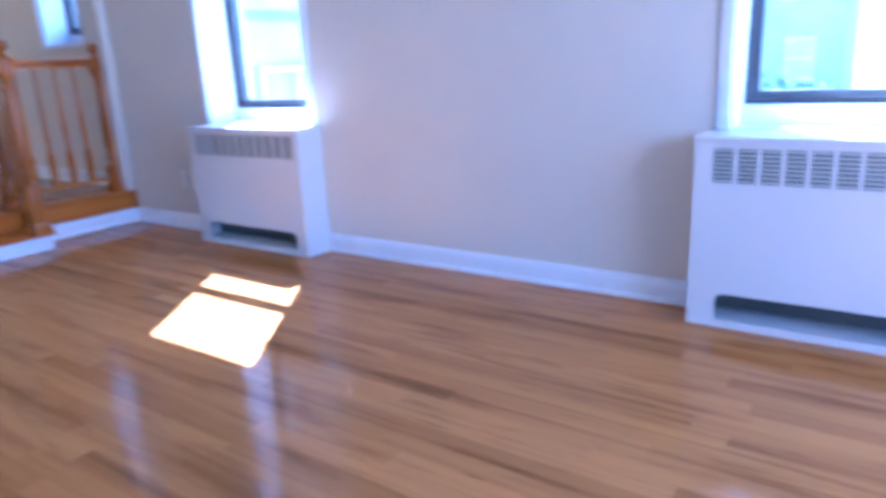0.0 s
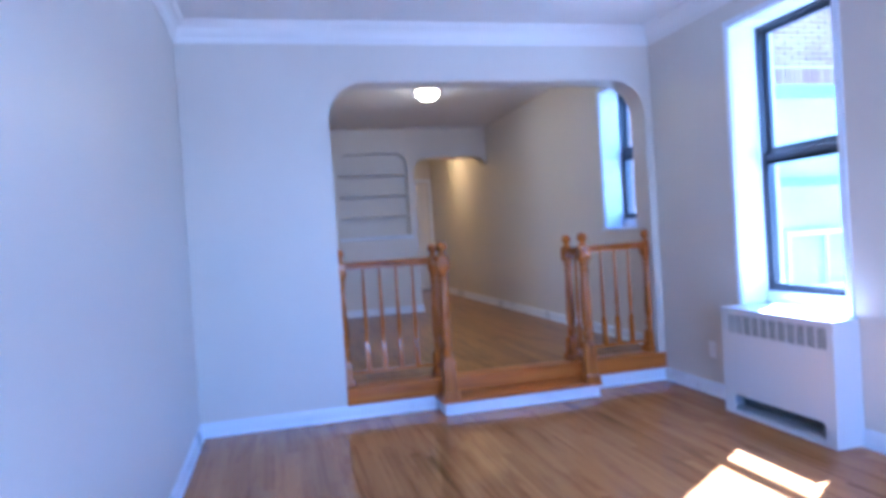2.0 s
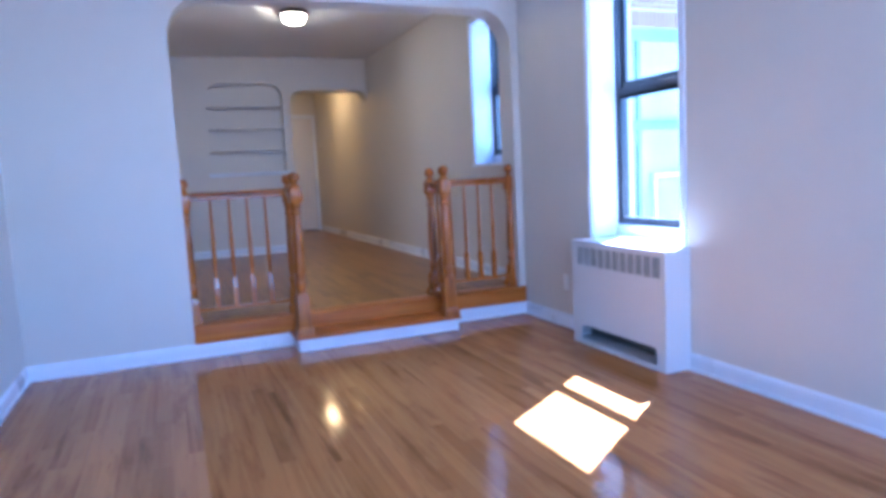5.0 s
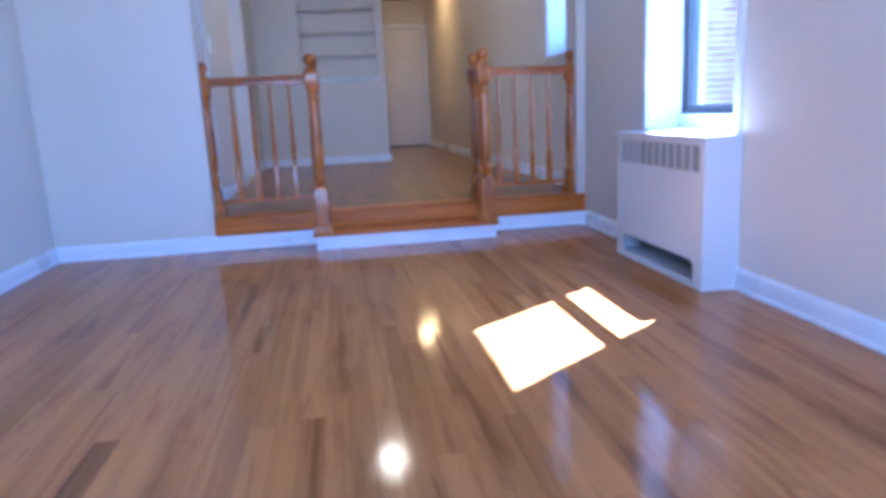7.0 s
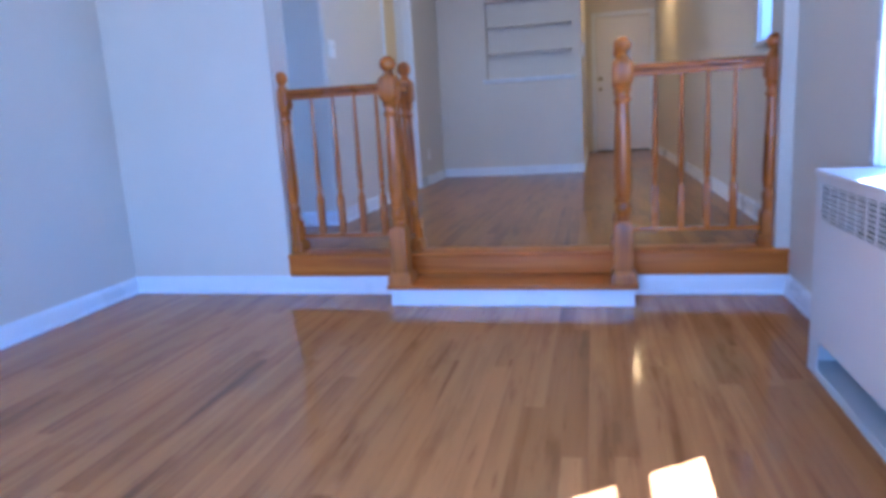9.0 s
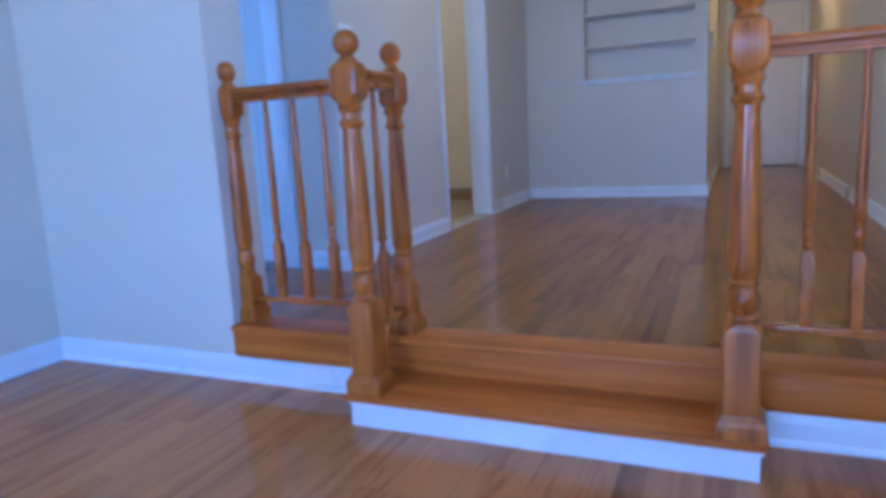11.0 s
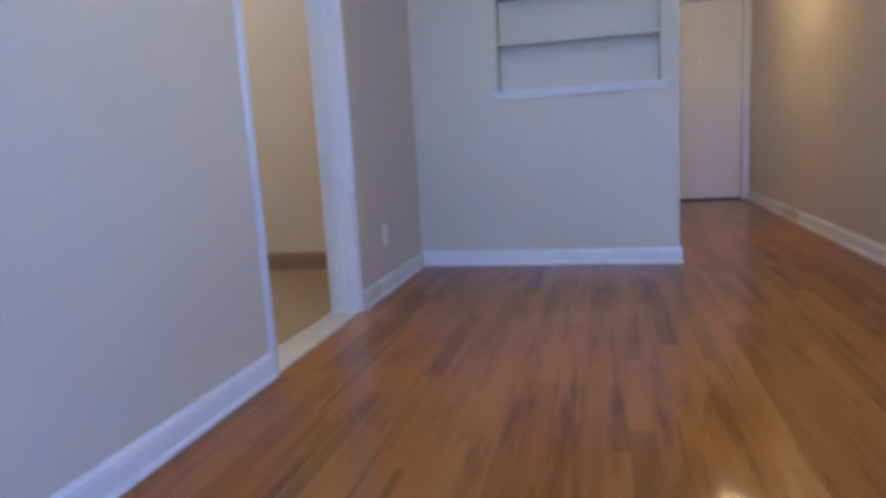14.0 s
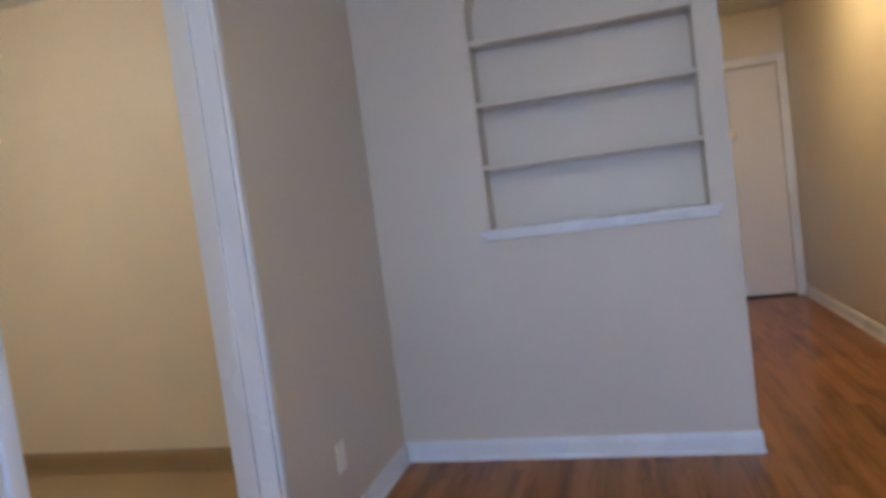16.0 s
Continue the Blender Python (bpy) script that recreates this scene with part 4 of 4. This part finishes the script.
def outlet(x, y, z, normal):
    root = new("wall_outlet")
    root.location = (x, y, z)
    root.rotation_euler = (0, 0, math.atan2(normal[1], normal[0]))
    tagged(root, "white plastic double wall outlet above the baseboard", "outlet", "wall outlets")
    box("plate", 0.0, 0.006, -0.036, 0.036, -0.058, 0.058, PLATE, 0.002, root)
    bm = bmesh.new()
    for o in (-0.021, 0.021):
        put_box(bm, 0.0055, 0.0075, -0.016, 0.016, o - 0.014, o + 0.014, 0.003)
    mesh_ob("socket", bm, PLATE, True, root)
    for o in (-0.021, 0.021):
        for s in (-0.006, 0.006):
            box("slot", 0.0065, 0.0078, s - 0.001, s + 0.001, o - 0.004, o + 0.005, DARK, 0, root)
    return root


wall_plate("light_switch", -1.155, DW, 1.44, 0.116, 0.12, (0, 1), "white plastic double light switch on the wall", "switch")
outlet(-3.77, DW, 0.545, (0, 1))
outlet(0.62, 0.0, 0.335, (0, -1))

intercom = new("intercom")
intercom.location = (NX - 0.33, HL, 1.6)
tagged(intercom, "small white plastic intercom box on the hall wall", "intercom")
box("case", -0.04, 0.04, 0.0, 0.032, -0.085, 0.085, PLATE, 0.006, intercom)
box("grille", -0.026, 0.026, 0.0315, 0.034, 0.0, 0.06, DARK, 0.001, intercom)
box("button", -0.014, 0.014, 0.0315, 0.036, -0.055, -0.03, NICKEL, 0.002, intercom)


# ---- outside: courtyard, wing of the house, far facade ----
GZ = -1.2
tagged(box("ground", -40, 60, WTH, 90, GZ - 0.2, GZ, CONC), "pale concrete courtyard ground", "ground", kind="structure")
WX, WY0, WY1, WZ1 = -2.4, WTH + 0.01, 5.6, 7.0
wing = new("brick_wing")
tagged(wing, "red brick wing of the house with a sash window", "building")
WW = (2.95, 4.75, 0.15, 2.92)
bm = bmesh.new()
put_box(bm, WX - 2.0, WX - 0.012, WY0, WW[0], GZ, WZ1)
put_box(bm, WX - 2.0, WX - 0.012, WW[1], WY1, GZ, WZ1)
put_box(bm, WX - 2.0, WX - 0.012, WW[0], WW[1], GZ, WW[2])
put_box(bm, WX - 2.0, WX - 0.012, WW[0], WW[1], WW[3], WZ1)
mesh_ob("wall", bm, MORTAR, False, wing)
bm = bmesh.new()
put_box(bm, WX - 2.0, WX + 0.06, WY0, WY1 + 0.06, WZ1, WZ1 + 0.12, 0.01)
mesh_ob("coping", bm, STONE, True, wing)
bm = bmesh.new()
put_box(bm, WX - 0.1, WX + 0.05, WW[0] - 0.06, WW[1] + 0.06, WW[2] - 0.07, WW[2], 0.006)
mesh_ob("sill", bm, STONE, True, wing)
bm = bmesh.new()
for a, b, c, d in ((WW[0], WW[0] + 0.06, WW[2], WW[3]), (WW[1] - 0.06, WW[1], WW[2], WW[3]), (WW[0] + 0.06, WW[1] - 0.06, WW[3] - 0.16, WW[3]), (WW[0] + 0.06, WW[1] - 0.06, WW[2], WW[2] + 0.06), (WW[0] + 0.06, WW[1] - 0.06, 1.62, 1.74), (WW[0] + 0.14, WW[0] + 0.20, WW[2] + 0.06, 1.62), (WW[0] + 0.14, WW[0] + 0.20, 1.74, WW[3] - 0.16)):
    put_box(bm, WX - 0.075, WX - 0.03, a, b, c, d, 0.004)
mesh_ob("window_frame", bm, BLUEFR, True, wing)
bm = bmesh.new()
for a, b, c, d in ((3.3, 4.6, 0.98, 1.05), (3.3, 3.35, 0.30, 0.98), (4.55, 4.6, 0.30, 0.98), (3.35, 4.55, 0.30, 0.35), (3.9, 3.93, 0.35, 0.98)):
    put_box(bm, WX - 0.025, WX + 0.02, a, b, c, d, 0.004)
mesh_ob("window_guard", bm, TRIM, True, wing)
glaze = box("window_glass", WX - 0.055, WX - 0.05, WW[0] + 0.06, WW[1] - 0.06, WW[2] + 0.06, WW[3] - 0.06, GLASS, 0, wing)
glaze.visible_shadow = False
box("window_blind", WX - 0.09, WX - 0.08, WW[0], WW[1], WW[2], WW[3], CURTAIN, 0, wing)

# bricks: the stretch above the wing's window as single parts, the rest in one mesh
BL_, BHT, JT = 0.203, 0.057, 0.010
brick_me = None
rest = []


def brick_mesh():
    bm = bmesh.new()
    put_box(bm, -0.02, 0.0, 0.0, BL_, 0.0, BHT, 0.0)
    es = [e for e in bm.edges if all(abs(v.co.x) < 1e-6 for v in e.verts)]
    bmesh.ops.bevel(bm, geom=es, offset=0.003, segments=1, affect='EDGES')
    return bm


singles = 0
z, row = GZ, 0
while z < WZ1 - BHT:
    y = WY0 - (row % 2) * (BL_ + JT) / 2
    while y < WY1:
        a, b = max(y, WY0), min(y + BL_, WY1)
        inwin = WW[2] - 0.08 < z + BHT and z < WW[3] + 0.22 and b > WW[0] - 0.005 and a < WW[1] + 0.005
        if inwin:
            if a < WW[0] - 0.03:
                b = min(b, WW[0])
            elif b > WW[1] + 0.03:
                a = max(a, WW[1])
            else:
                b = a
        if b - a > 0.03:
            full = abs(b - a - BL_) < 1e-4
            if full and 3.1 < z < 4.6 and 2.6 < a < 4.9 and singles < 280:
                if brick_me is None:
                    ob = mesh_ob("brick", brick_mesh(), BRICK, False, wing)
                    brick_me = ob.data
                else:
                    ob = new("brick", brick_me)
                    ob.parent = wing
                ob.location = (WX + random.uniform(-0.0015, 0.0015), a, z)
                singles += 1
            else:
                rest.append((WX - 0.02, WX, a, b, z, z + BHT))
        y += BL_ + JT
    z += BHT + JT
    row += 1
# upright lintel course
y = WW[0] - 0.06
while y < WW[1] + 0.06:
    rest.append((WX - 0.02, WX + 0.004, y, y + BHT, WW[3] + 0.005, WW[3] + 0.208))
    y += BHT + JT
tagged(slab_mesh("brickwork", rest, 'x', BRICK, wing), kind="stuff")


# far facade across the courtyard
def far_house(x0, x1, y, h, mat, label):
    root = new("house")
    tagged(root, label, "building", "houses across the courtyard")
    bm = bmesh.new()
    cols, rows_ = int((x1 - x0) / 2.6), int(h / 2.9)
    holes = []
    for c in range(cols):
        for r in range(rows_):
            cx, cz = x0 + (c + 0.5) * (x1 - x0) / cols, GZ + 1.0 + r * 2.9
            holes.append((cx - 0.5, cx + 0.5, cz, cz + 1.5))
    us = sorted({x0, x1, *[v for q in holes for v in q[:2]]})
    zs = sorted({GZ, GZ + h, *[v for q in holes for v in q[2:]]})
    for i in range(len(us) - 1):
        for j in range(len(zs) - 1):
            um, zm = (us[i] + us[i + 1]) / 2, (zs[j] + zs[j + 1]) / 2
            if not any(a < um < b and c < zm < d for a, b, c, d in holes):
                put_box(bm, us[i], us[i + 1], y, y + 0.4, zs[j], zs[j + 1])
    put_box(bm, x0, x1, y + 0.4, y + 8, GZ, GZ + h)
    mesh_ob("wall", bm, mat, False, root)
    bm = bmesh.new()
    put_box(bm, x0 - 0.1, x1 + 0.1, y - 0.15, y + 8, GZ + h, GZ + h + 0.3, 0.02)
    mesh_ob("roof", bm, STONE, True, root)
    bm = bmesh.new()
    for a, b, c, d in holes:
        ring(bm, a, b, c, d, y + 0.12, y + 0.2, 0.07, 0.0)
        put_box(bm, a + 0.07, b - 0.07, y + 0.13, y + 0.18, (c + d) / 2 - 0.03, (c + d) / 2 + 0.03)
        put_box(bm, a - 0.06, b + 0.06, y - 0.06, y + 0.1, c - 0.08, c)
    mesh_ob("window_frame", bm, TRIM, False, root)
    bm = bmesh.new()
    for a, b, c, d in holes:
        put_box(bm, a + 0.07, b - 0.07, y + 0.15, y + 0.16, c + 0.07, d - 0.07)
    mesh_ob("window_glass", bm, GLASS, False, root)
    bm = bmesh.new()
    for a, b, c, d in holes:
        put_box(bm, a + 0.03, b - 0.03, y + 0.24, y + 0.25, c + 0.02, d - 0.02)
    mesh_ob("window_blind", bm, CURTAIN, False, root)
    return root


far_house(-22, 2, 26, 6.0, FACADE_A, "pale rendered house with sash windows across the courtyard")
far_house(5, 30, 30, 6.0, FACADE_B, "pale grey house with sash windows across the courtyard")


def shrub(x, y, r, h):
    rng = random.Random(int(x * 31 + y * 7))
    root = new("shrub")
    root.location = (x, y, GZ)
    tagged(root, "leafy green shrub in the courtyard", "shrub", "shrubs in the courtyard")
    bm = bmesh.new()
    for k in range(5):
        a = 2 * math.pi * k / 5
        top = Vector((math.cos(a) * r * 0.5, math.sin(a) * r * 0.5, h * 0.7))
        for s in range(3):
            p, q = top * (s / 3), top * ((s + 1) / 3)
            put_lathe(bm, [(0.03 - s * 0.008, p.z), (0.022 - s * 0.006, q.z)], 6, ((p.x + q.x) / 2, (p.y + q.y) / 2, 0))
    mesh_ob("stem", bm, BARK, False, root)
    bm = bmesh.new()
    for _ in range(1300):
        d = Vector((rng.gauss(0, 1), rng.gauss(0, 1), rng.gauss(0, 1))).normalized() * (rng.random() ** 0.4)
        lump = 0.8 + 0.3 * noise.noise(d * 2.3 + Vector((x, y, 0)))
        c = Vector((d.x * r * lump, d.y * r * lump, h * 0.55 + d.z * h * 0.5 * lump))
        m = Euler((rng.uniform(0, 6), rng.uniform(0, 6), rng.uniform(0, 6))).to_matrix()
        s = rng.uniform(0.05, 0.09)
        vs = [bm.verts.new(c + m @ Vector(v)) for v in ((-s, 0, 0), (0, -s * 0.45, 0.01), (s, 0, 0), (0, s * 0.45, 0.01))]
        bm.faces.new(vs)
    tagged(mesh_ob("leaf", bm, LEAF, False, root), kind="stuff")
    return root


for sx, sy, sr, sh in ((3.2, 7.5, 1.1, 1.9), (5.2, 9.0, 1.4, 2.6), (0.4, 8.5, 1.2, 2.0), (-1.6, 10.0, 1.4, 2.6)):
    shrub(sx, sy, sr, sh)


# ---- floor strips ----
STRIP = 0.07


def strips(parent, x0, x1, y0, y1, ztop, near, seed, mat):
    """Random-length oak strips along x. Those inside `near` (x0, x1, y0, y1) are parts of their own, the rest one mesh."""
    rng = random.Random(seed)
    lengths = (0.6, 0.85, 1.1, 1.4, 1.75)
    meshes = {}
    rest = []
    count = 0
    y = y0
    while y < y1 - 0.004:
        w = min(STRIP, y1 - y)
        x = x0 - rng.uniform(0, 0.9)
        while x < x1:
            L = rng.choice(lengths)
            a, b = max(x, x0), min(x + L, x1)
            whole = b - a > L - 1e-6 and w > STRIP - 1e-6
            lean = rng.gauss(0.0, 0.00016)
            if whole and count < 300 and near[0] < a and b < near[1] and near[2] < y < near[3]:
                if L not in meshes:
                    bm = bmesh.new()
                    put_box(bm, 0.0, L, 0.0, STRIP, -0.018, 0.0)
                    es = [e for e in bm.edges if all(v.co.z > -0.001 for v in e.verts)]
                    bmesh.ops.bevel(bm, geom=es, offset=0.0003, segments=1, affect='EDGES')
                    ob = mesh_ob("floor_strip", bm, mat, False, parent)
                    meshes[L] = ob.data
                else:
                    ob = new("floor_strip", meshes[L])
                    ob.parent = parent
                ob.location = (a, y, ztop - lean)
                ob.rotation_euler = (2 * lean / STRIP, 0, 0)
                count += 1
            elif b - a > 0.01:
                rest.append((a, b, y, y + w, ztop - 0.018, ztop, lean))
            x += L
        y += STRIP
    tagged(slab_mesh("floor_strips", rest, 'z', mat, parent), kind="stuff")


strips(bpy.data.objects["floor_living"], 0.0, BACK, LW, 0.0, 0.0, (0.4, 4.6, -2.6, -0.5), 3, FLOOR)
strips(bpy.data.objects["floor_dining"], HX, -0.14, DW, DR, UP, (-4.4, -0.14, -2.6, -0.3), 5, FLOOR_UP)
